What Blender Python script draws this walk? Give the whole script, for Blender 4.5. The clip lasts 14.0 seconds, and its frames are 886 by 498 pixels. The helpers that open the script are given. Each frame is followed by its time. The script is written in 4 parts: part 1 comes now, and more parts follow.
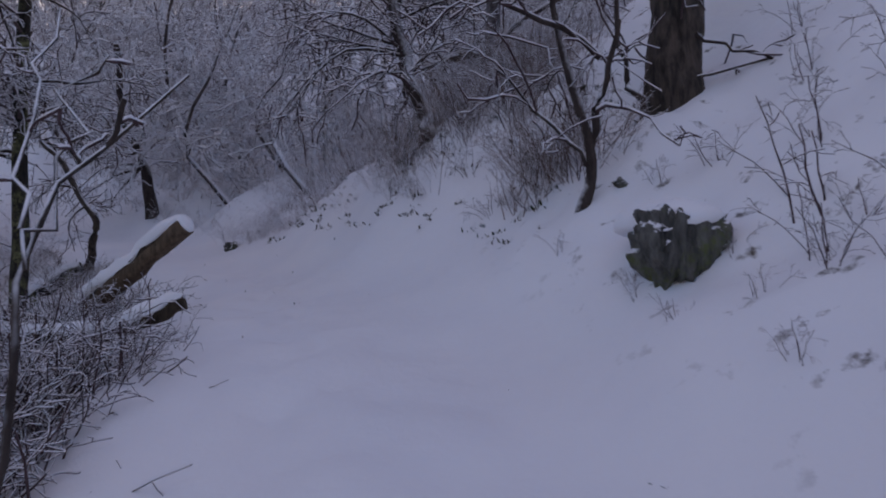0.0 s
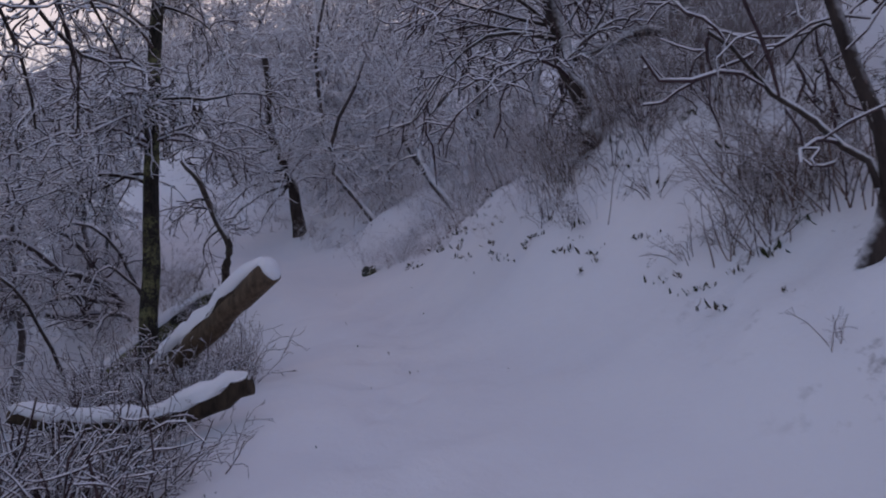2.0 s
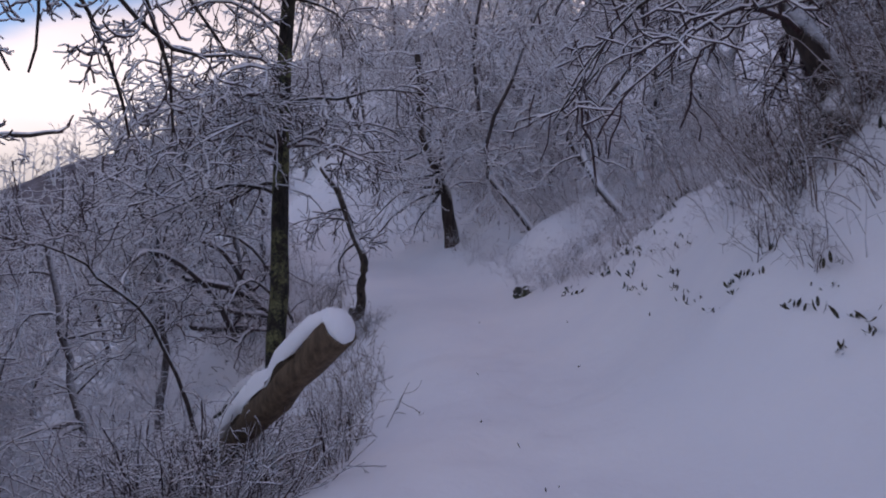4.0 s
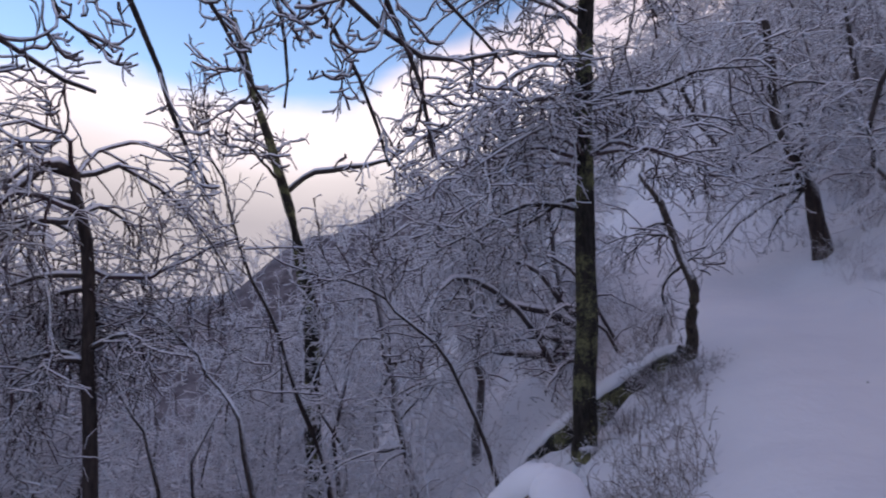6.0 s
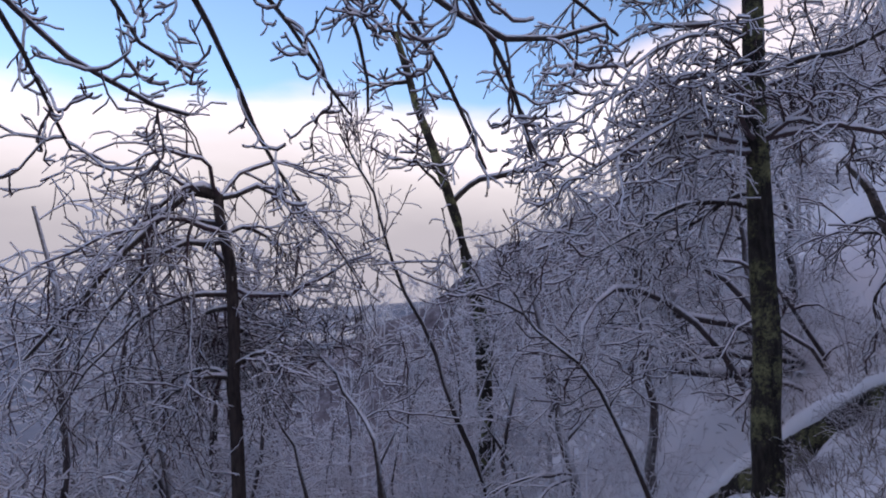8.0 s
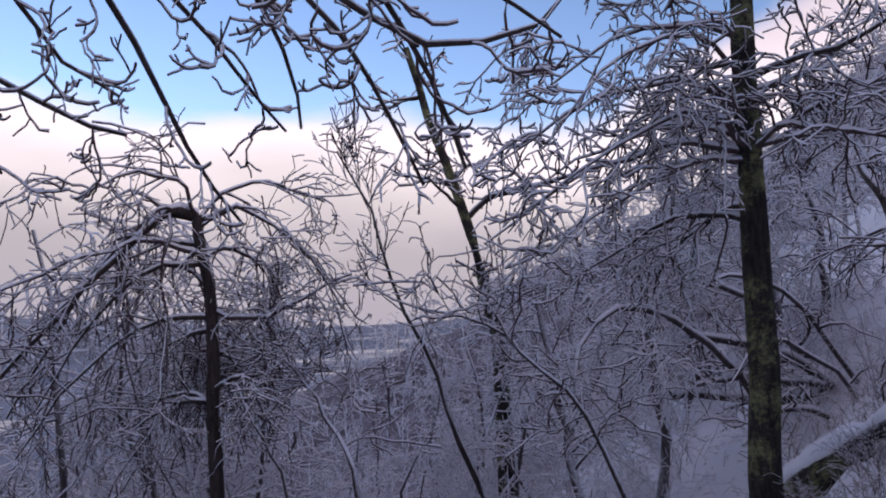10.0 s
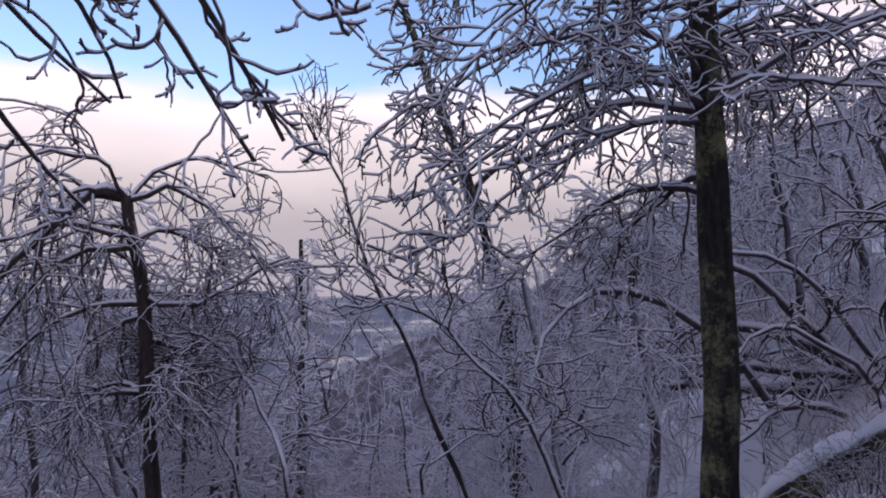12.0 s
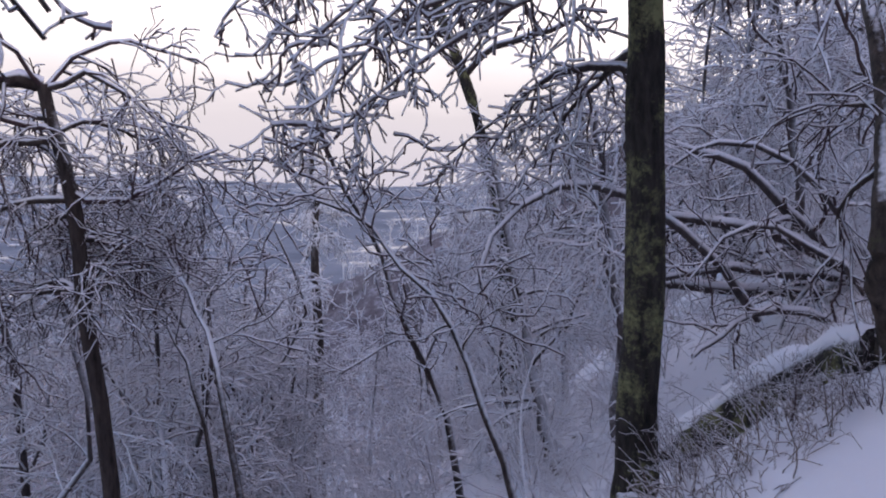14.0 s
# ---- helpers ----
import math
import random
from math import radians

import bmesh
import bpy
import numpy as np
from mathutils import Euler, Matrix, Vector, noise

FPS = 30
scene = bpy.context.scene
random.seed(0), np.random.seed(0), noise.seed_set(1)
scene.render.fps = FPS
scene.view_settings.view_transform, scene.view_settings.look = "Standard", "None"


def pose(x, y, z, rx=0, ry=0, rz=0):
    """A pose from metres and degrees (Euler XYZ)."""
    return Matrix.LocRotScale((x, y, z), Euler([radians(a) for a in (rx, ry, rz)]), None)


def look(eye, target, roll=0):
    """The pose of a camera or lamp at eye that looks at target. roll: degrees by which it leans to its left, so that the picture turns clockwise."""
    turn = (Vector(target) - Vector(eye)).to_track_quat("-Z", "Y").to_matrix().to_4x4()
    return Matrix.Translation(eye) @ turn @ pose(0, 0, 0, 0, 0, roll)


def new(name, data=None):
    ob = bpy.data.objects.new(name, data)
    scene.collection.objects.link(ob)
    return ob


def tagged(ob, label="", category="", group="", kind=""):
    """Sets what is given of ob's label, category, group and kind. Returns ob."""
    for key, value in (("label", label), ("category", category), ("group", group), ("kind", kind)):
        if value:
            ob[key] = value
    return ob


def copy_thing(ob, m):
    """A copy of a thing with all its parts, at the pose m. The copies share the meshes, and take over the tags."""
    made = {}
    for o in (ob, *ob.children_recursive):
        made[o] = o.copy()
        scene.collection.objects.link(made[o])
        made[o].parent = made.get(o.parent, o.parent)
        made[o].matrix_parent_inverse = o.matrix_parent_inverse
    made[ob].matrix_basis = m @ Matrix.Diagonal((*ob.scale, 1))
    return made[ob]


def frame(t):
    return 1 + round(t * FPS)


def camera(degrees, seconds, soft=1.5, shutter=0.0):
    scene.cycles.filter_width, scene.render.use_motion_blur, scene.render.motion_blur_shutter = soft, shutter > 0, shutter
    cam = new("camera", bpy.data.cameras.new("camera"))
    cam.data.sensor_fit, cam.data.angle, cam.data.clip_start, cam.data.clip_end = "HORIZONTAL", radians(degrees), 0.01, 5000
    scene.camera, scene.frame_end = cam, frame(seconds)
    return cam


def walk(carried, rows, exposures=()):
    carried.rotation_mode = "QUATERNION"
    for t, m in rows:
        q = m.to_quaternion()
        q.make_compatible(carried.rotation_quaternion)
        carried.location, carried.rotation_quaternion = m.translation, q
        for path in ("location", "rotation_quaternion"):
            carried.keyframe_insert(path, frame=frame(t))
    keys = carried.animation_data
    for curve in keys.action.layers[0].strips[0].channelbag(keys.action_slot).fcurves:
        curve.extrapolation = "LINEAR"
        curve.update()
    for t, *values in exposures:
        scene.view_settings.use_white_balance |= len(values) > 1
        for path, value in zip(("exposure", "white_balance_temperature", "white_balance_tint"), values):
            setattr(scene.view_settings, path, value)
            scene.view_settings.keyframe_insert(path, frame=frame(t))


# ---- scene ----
cam = camera(66.1, 14.0, soft=1.95, shutter=0.25)
EYE = 1.5
ROWS = [
    (0, 0.000, 0.000, 0.000, -0.09, 3.50, 1.50),
    (0.5, 0.007, 0.478, 0.133, 2.80, 3.78, 1.39),
    (1, 0.031, 0.977, 0.287, 6.63, 3.76, 1.40),
    (1.5, 0.018, 1.497, 0.420, 12.01, 3.88, 1.16),
    (2, -0.034, 1.930, 0.468, 13.50, 4.21, 0.59),
    (2.5, -0.158, 2.405, 0.556, 19.58, 4.27, 0.34),
    (4.8, -0.573, 4.345, 1.010, 34.42, 4.23, -1.19),
    (5, -0.659, 4.524, 1.054, 37.62, 4.13, -1.10),
    (5.5, -0.889, 4.900, 1.159, 47.02, 4.01, -1.23),
    (6, -1.043, 5.172, 1.266, 56.50, 3.89, -1.13),
    (6.5, -1.160, 5.416, 1.335, 64.26, 3.83, -1.10),
    (7, -1.270, 5.657, 1.386, 70.56, 4.02, -0.96),
    (7.5, -1.324, 5.891, 1.371, 73.19, 4.00, -0.88),
    (8, -1.356, 6.186, 1.402, 73.73, 4.01, -0.52),
    (8.2, -1.369, 6.320, 1.420, 74.51, 3.98, -0.44),
    (10.3, -1.536, 7.179, 1.480, 78.20, 5.38, -0.05),
    (10.5, -1.611, 7.327, 1.506, 78.20, 5.29, 0.15),
    (11, -1.776, 7.746, 1.537, 78.80, 5.31, 0.32),
    (11.5, -1.865, 8.114, 1.587, 81.74, 5.26, 0.05),
    (12, -2.001, 8.438, 1.630, 83.85, 2.83, -0.01),
    (12.5, -2.108, 8.701, 1.644, 84.21, 0.54, -0.06),
    (13, -2.197, 8.990, 1.694, 84.84, -1.77, -0.09),
    (13.5, -2.307, 9.224, 1.713, 86.82, -3.81, -0.27),
    (14, -2.487, 9.522, 1.681, 87.60, -6.46, 0.12),
]
EXPOSURES = [(0.0, 0.5, 6900, 22), (2.5, 0.6, 7000, 23), (5.0, 0.85, 6900, 24), (8.0, 0.85, 6600, 23), (11.0, 0.7, 6750, 28), (12.0, 0.75, 6750, 28), (14.0, 1.35, 6800, 22)]
walk(cam, [(t, pose(x, y, EYE + z, 90 + pitch, lean, yaw)) for t, x, y, z, yaw, pitch, lean in ROWS], EXPOSURES)

# ---- world and light ----
world = bpy.data.worlds.new("winter_sky")
world.use_nodes = True
scene.world = world
wn, wl = world.node_tree.nodes, world.node_tree.links
wn.clear()
sky = wn.new("ShaderNodeTexSky")
sky.sky_type = "NISHITA"
sky.sun_disc = False
sky.sun_elevation = radians(14)
sky.sun_rotation = radians(60)
sky.air_density, sky.dust_density, sky.ozone_density = 1.0, 0.0, 3.0
clear = wn.new("ShaderNodeBackground")
clear.inputs["Strength"].default_value = 0.15
wl.new(sky.outputs["Color"], clear.inputs["Color"])
coord = wn.new("ShaderNodeTexCoord")
split = wn.new("ShaderNodeSeparateXYZ")
wl.new(coord.outputs["Generated"], split.inputs[0])
puffs = wn.new("ShaderNodeTexNoise")
puffs.inputs["Scale"].default_value = 2.2
puffs.inputs["Detail"].default_value = 6
puffs.inputs["Roughness"].default_value = 0.5
stretch = wn.new("ShaderNodeMapping")
stretch.inputs["Scale"].default_value = (1, 1, 3.0)
wl.new(coord.outputs["Generated"], stretch.inputs[0])
wl.new(stretch.outputs[0], puffs.inputs["Vector"])
lift = wn.new("ShaderNodeMath")
lift.operation = "MULTIPLY_ADD"
wl.new(puffs.outputs["Fac"], lift.inputs[0])
lift.inputs[1].default_value = 0.16
hillward = wn.new("ShaderNodeMapRange")
for key, value in (("From Min", 0.42), ("From Max", 0.85), ("To Min", 0.0), ("To Max", 0.30)):
    hillward.inputs[key].default_value = value
wl.new(split.outputs["Y"], hillward.inputs["Value"])
lowered = wn.new("ShaderNodeMath")
lowered.operation = "SUBTRACT"
wl.new(split.outputs["Z"], lift.inputs[2])
wl.new(lift.outputs[0], lowered.inputs[0])
wl.new(hillward.outputs[0], lowered.inputs[1])
bank = wn.new("ShaderNodeMapRange")
bank.interpolation_type = "SMOOTHSTEP"
for key, value in (("From Min", 0.318), ("From Max", 0.372), ("To Min", 1.0), ("To Max", 0.0)):
    bank.inputs[key].default_value = value
wl.new(lowered.outputs[0], bank.inputs["Value"])
shade = wn.new("ShaderNodeValToRGB")
shade.color_ramp.elements[0].position, shade.color_ramp.elements[0].color = 0.0, (0.36, 0.37, 0.44, 1)
shade.color_ramp.elements[1].position, shade.color_ramp.elements[1].color = 0.315, (1.04, 1.015, 1.03, 1)
tone = shade.color_ramp.elements.new(0.17)
tone.color = (0.47, 0.47, 0.485, 1)
tone = shade.color_ramp.elements.new(0.25)
tone.color = (0.72, 0.71, 0.70, 1)
tone = shade.color_ramp.elements.new(0.60)
tone.color = (0.46, 0.42, 0.51, 1)
wl.new(lift.outputs[0], shade.inputs["Fac"])
cloud = wn.new("ShaderNodeBackground")
cloud.inputs["Strength"].default_value = 0.64
wl.new(shade.outputs["Color"], cloud.inputs["Color"])
# High cloud out of view, added so overhead light tints the snow less blue.
unseen_deck = wn.new("ShaderNodeMapRange")
unseen_deck.interpolation_type = "SMOOTHSTEP"
for key, value in (("From Min", 0.62), ("From Max", 0.95), ("To Min", 0.0), ("To Max", 0.8)):
    unseen_deck.inputs[key].default_value = value
wl.new(lift.outputs[0], unseen_deck.inputs["Value"])
veil = wn.new("ShaderNodeMath")
veil.operation = "MAXIMUM"
wl.new(bank.outputs[0], veil.inputs[0])
wl.new(unseen_deck.outputs[0], veil.inputs[1])
both = wn.new("ShaderNodeMixShader")
wl.new(veil.outputs[0], both.inputs[0])
wl.new(clear.outputs[0], both.inputs[1])
wl.new(cloud.outputs[0], both.inputs[2])
final = wn.new("ShaderNodeOutputWorld")
wl.new(both.outputs[0], final.inputs["Surface"])

sun = new("sun", bpy.data.lights.new("sun", "SUN"))
sun.data.energy, sun.data.angle, sun.data.color = 0.8, radians(12), (1.0, 0.94, 0.86)
sun.matrix_world = look((30, 20, 14), (0, 0, 0))

# ---- materials ----


def material(name, rough=0.8, spec=0.3):
    m = bpy.data.materials.new(name)
    m.use_nodes = True
    n, l = m.node_tree.nodes, m.node_tree.links
    b = n["Principled BSDF"]
    b.inputs["Roughness"].default_value = rough
    b.inputs["Specular IOR Level"].default_value = spec
    return m, n, l, b


def noise_node(n, l, scale, detail=4, rough=0.55, stretch=None, kind="Object"):
    c = n.new("ShaderNodeTexCoord")
    t = n.new("ShaderNodeTexNoise")
    t.inputs["Scale"].default_value, t.inputs["Detail"].default_value, t.inputs["Roughness"].default_value = scale, detail, rough
    if stretch:
        mp = n.new("ShaderNodeMapping")
        mp.inputs["Scale"].default_value = stretch
        l.new(c.outputs[kind], mp.inputs[0])
        l.new(mp.outputs[0], t.inputs["Vector"])
    else:
        l.new(c.outputs[kind], t.inputs["Vector"])
    return t.outputs["Fac"]


def ramp(n, l, source, stops):
    r = n.new("ShaderNodeValToRGB")
    e = r.color_ramp.elements
    while len(e) < len(stops):
        e.new(0.5)
    for i, (p, c) in enumerate(stops):
        e[i].position, e[i].color = p, (*c, 1)
    l.new(source, r.inputs["Fac"])
    return r.outputs["Color"]


def mix(n, l, fac, a, b):
    x = n.new("ShaderNodeMix")
    x.data_type = "RGBA"
    if isinstance(fac, float):
        x.inputs[0].default_value = fac
    else:
        l.new(fac, x.inputs[0])
    for i, v in ((6, a), (7, b)):
        if isinstance(v, tuple):
            x.inputs[i].default_value = (*v, 1)
        else:
            l.new(v, x.inputs[i])
    return x.outputs[2]


def maths(n, l, op, a, b=0.0, c=0.0):
    x = n.new("ShaderNodeMath")
    x.operation = op
    for i, v in enumerate((a, b, c)):
        if isinstance(v, (int, float)):
            x.inputs[i].default_value = v
        else:
            l.new(v, x.inputs[i])
    return x.outputs[0]


def bump(n, l, b, height, strength=0.4, distance=0.02):
    x = n.new("ShaderNodeBump")
    x.inputs["Strength"].default_value, x.inputs["Distance"].default_value = strength, distance
    l.new(height, x.inputs["Height"])
    l.new(x.outputs[0], b.inputs["Normal"])


def snow_lies(n, l, low, high, rough_scale, amount):
    """How far snow covers a face: upward faces, broken up by a fine noise."""
    g = n.new("ShaderNodeNewGeometry")
    s = n.new("ShaderNodeSeparateXYZ")
    l.new(g.outputs["Normal"], s.inputs[0])
    f = noise_node(n, l, rough_scale, 3)
    v = maths(n, l, "MULTIPLY_ADD", f, amount, s.outputs["Z"])
    r = n.new("ShaderNodeMapRange")
    r.interpolation_type = "SMOOTHSTEP"
    r.inputs["From Min"].default_value, r.inputs["From Max"].default_value = low + amount / 2, high + amount / 2
    l.new(v, r.inputs["Value"])
    return r.outputs[0]


SNOW = (0.80, 0.80, 0.83)


def snow_material():
    m, n, l, b = material("snow", 0.65, 0.25)
    broad = noise_node(n, l, 0.9, 5)
    grain = noise_node(n, l, 60, 3, 0.7)
    col = ramp(n, l, broad, [(0.3, (0.76, 0.77, 0.81)), (0.7, (0.82, 0.82, 0.84))])
    l.new(col, b.inputs["Base Color"])
    h = maths(n, l, "MULTIPLY_ADD", grain, 0.12, noise_node(n, l, 7, 4))
    bump(n, l, b, h, 0.35, 0.02)
    return m


def ground_material():
    """Snow with brushwood and leaf litter showing through off the path, and woods on the far slopes. The valley floor
    beyond has its haze painted into the colour.
    """
    m, n, l, b = material("ground_snow", 0.7, 0.2)
    broad = noise_node(n, l, 0.8, 5)
    col = ramp(n, l, broad, [(0.3, (0.76, 0.77, 0.81)), (0.7, (0.82, 0.82, 0.84))])
    c = n.new("ShaderNodeVertexColor")
    c.layer_name = "cover"
    s = n.new("ShaderNodeSeparateColor")
    l.new(c.outputs["Color"], s.inputs[0])
    litter = ramp(n, l, noise_node(n, l, 30, 5, 0.7), [(0.3, (0.03, 0.022, 0.018)), (0.7, (0.13, 0.10, 0.075))])
    patch = noise_node(n, l, 4.5, 6, 0.65)
    cover = n.new("ShaderNodeMapRange")
    cover.inputs["From Min"].default_value, cover.inputs["From Max"].default_value = 0.60, 0.70
    l.new(patch, cover.inputs["Value"])
    fac = maths(n, l, "MULTIPLY", cover.outputs[0], s.outputs[0])
    near = mix(n, l, fac, col, litter)
    woods = ramp(n, l, noise_node(n, l, 0.5, 8, 0.8), [(0.35, (0.055, 0.044, 0.05)), (0.52, (0.17, 0.145, 0.155)), (0.7, (0.46, 0.45, 0.49))])
    far = mix(n, l, s.outputs[1], near, woods)
    # Distance haze painted as bluish colour; pale patches carry the sun's warmth on snow.
    hazy_plain = ramp(n, l, noise_node(n, l, 0.006, 7, 0.7), [(0.35, (0.07, 0.085, 0.12)), (0.56, (0.16, 0.175, 0.22)), (0.63, (0.80, 0.74, 0.62))])
    l.new(mix(n, l, s.outputs[2], far, hazy_plain), b.inputs["Base Color"])
    h = maths(n, l, "MULTIPLY_ADD", noise_node(n, l, 60, 3, 0.7), 0.12, noise_node(n, l, 6, 5, 0.6))
    bump(n, l, b, h, 0.45, 0.03)
    return m


def bark_material(name, dark, light, moss=None, snow=(0.25, 0.55), grain=18, amount=0.35, moss_at=0.55, relief=0.012):
    m, n, l, b = material(name, 0.85, 0.2)
    g = noise_node(n, l, grain, 5, 0.65, (1, 1, 0.25))
    col = ramp(n, l, g, [(0.3, dark), (0.7, light)])
    if moss:
        k = n.new("ShaderNodeMapRange")
        k.inputs["From Min"].default_value, k.inputs["From Max"].default_value = moss_at, moss_at + 0.1
        l.new(maths(n, l, "MULTIPLY_ADD", noise_node(n, l, 2.6, 3), 0.55, maths(n, l, "MULTIPLY", noise_node(n, l, 22, 8, 0.85), 0.5)), k.inputs["Value"])
        col = mix(n, l, k.outputs[0], col, moss)
    if snow:
        col = mix(n, l, snow_lies(n, l, snow[0], snow[1], 25, amount), col, SNOW)
    l.new(col, b.inputs["Base Color"])
    bump(n, l, b, g, 0.8, relief)
    return m


SNOW_MAT = snow_material()
GROUND_MAT = ground_material()
TWIG = bark_material("snowy_twig", (0.032, 0.020, 0.022), (0.115, 0.072, 0.076), snow=(0.0, 0.5), grain=40)
FROST_TWIG = bark_material("frosted_twig", (0.085, 0.06, 0.064), (0.25, 0.185, 0.195), snow=(-0.8, 0.12), grain=40)
LADEN = bark_material("snow_laden_twig", (0.045, 0.03, 0.03), (0.13, 0.088, 0.085), snow=(-0.22, 0.25), grain=40)
LIMB = bark_material("dark_bark", (0.018, 0.013, 0.012), (0.075, 0.056, 0.048), snow=(0.1, 0.5))
MOSSY = bark_material("mossy_bark", (0.008, 0.0065, 0.006), (0.05, 0.042, 0.035), (0.20, 0.20, 0.095), (0.5, 0.8), grain=26, moss_at=0.525, relief=0.03)
WHIP = bark_material("dark_whip", (0.03, 0.018, 0.02), (0.11, 0.068, 0.072), snow=(0.08, 0.5), grain=40)
OLD_BARK = bark_material("rough_old_bark", (0.010, 0.009, 0.008), (0.12, 0.092, 0.075), (0.085, 0.085, 0.045), (0.55, 0.8), grain=15, moss_at=0.58, relief=0.05)
OLD_WOOD = bark_material("old_wood", (0.055, 0.038, 0.026), (0.17, 0.12, 0.08), None, None, 24)
LOG_BARK = bark_material("log_bark", (0.016, 0.012, 0.009), (0.085, 0.06, 0.04), None, (0.6, 0.8), 14)
FAR_BARK = bark_material("frosted_bark", (0.035, 0.027, 0.028), (0.12, 0.095, 0.09), None, (-0.15, 0.45), 14)
ROCK = bark_material("mossy_rock", (0.012, 0.012, 0.011), (0.17, 0.165, 0.15), (0.10, 0.115, 0.045), (0.52, 0.68), 12, 0.6, 0.565, 0.05)
REED = bark_material("dry_stem", (0.10, 0.07, 0.062), (0.24, 0.165, 0.14), None, (-0.05, 0.5), 50)
LEAF = bark_material("dead_leaf", (0.02, 0.018, 0.013), (0.075, 0.065, 0.04), None, (0.75, 0.95), 30)
FERN = bark_material("fern_green", (0.022, 0.026, 0.013), (0.06, 0.066, 0.032), None, (0.55, 0.85), 30)

# ---- the lie of the land ----
PATH_LINE = np.array([
    (1.2, -9, -2.3), (0.5, -3.5, -0.85), (0.0, 0.0, 0.0), (-0.2, 2.4, 0.55), (-0.65, 4.5, 1.03), (-1.2, 6.5, 1.37),
    (-2.0, 9.0, 1.64), (-3.1, 11.0, 1.86), (-5.0, 13.3, 2.3), (-7.0, 15.4, 2.7), (-9.6, 17.2, 3.1), (-13.5, 18.6, 3.4), (-20, 19.6, 3.6), (-30, 19, 3.6)])
CENTRE = (-2.0, 8.0)
RIDGE = 75.0
RIM_AZ = [-180, -140, -100, -60, 0, 40, 56, 62, 74, 85, 96, 110, 135, 160, 180]
RIM_ELEV = [-12, 8, 20, 26, 26, 21, 12, 8.5, 2.5, -3.5, -8.0, -14, -22, -18, -12]


def smooth(a, b, v):
    t = np.clip((v - a) / (b - a), 0, 1)
    return t * t * (3 - 2 * t)


def ripple(x, y, seed, octaves):
    """Cheap smooth relief from a sum of turned sine waves."""
    r = np.random.RandomState(seed)
    v = 0
    for size, height in octaves:
        for _ in range(4):
            a, p = r.uniform(0, 2 * np.pi, 2)
            f = 2 * np.pi / size * r.uniform(0.7, 1.4)
            v = v + height / 2 * np.sin(f * (x * np.cos(a) + y * np.sin(a)) + p + 1.3 * np.sin(f * 0.6 * (y * np.cos(a) - x * np.sin(a)) + 2 * p))
    return v


def lie(x, y):
    """Signed distance right of the path's middle line, and the path's height there."""
    x, y = np.asarray(x, float), np.asarray(y, float)
    best, side, zed = np.full(x.shape, 1e18), np.zeros(x.shape), np.zeros(x.shape)
    for a, b in zip(PATH_LINE[:-1], PATH_LINE[1:]):
        d = b - a
        u = np.clip(((x - a[0]) * d[0] + (y - a[1]) * d[1]) / (d[0] ** 2 + d[1] ** 2), 0, 1)
        px, py = x - a[0] - u * d[0], y - a[1] - u * d[1]
        q = px * px + py * py
        m = q < best
        best = np.where(m, q, best)
        side = np.where(m, np.sign(d[1] * px - d[0] * py), side)
        zed = np.where(m, a[2] + u * d[2], zed)
    return np.sqrt(best) * np.where(side == 0, 1, side), zed


def soft(v, k):
    return np.logaddexp(0, v * k) / k


STEPS = [(0.36 * i - 0.2, (-1) ** i) for i in range(28)]


def footprints(x, y):
    """Old half-filled tread marks along the path."""
    v = np.zeros(x.shape)
    for u, hand in STEPS:
        yy = 2.2 + u
        cx = float(np.interp(yy, PATH_LINE[:, 1], PATH_LINE[:, 0])) - 0.28 + 0.13 * hand + 0.06 * math.sin(7 * u)
        q = ((x - cx) / 0.12) ** 2 + ((y - yy) / 0.17) ** 2
        v = v - (0.055 + 0.015 * math.sin(5 * u)) * np.exp(-q) + 0.006 * np.exp(-q * 0.35)
    return v


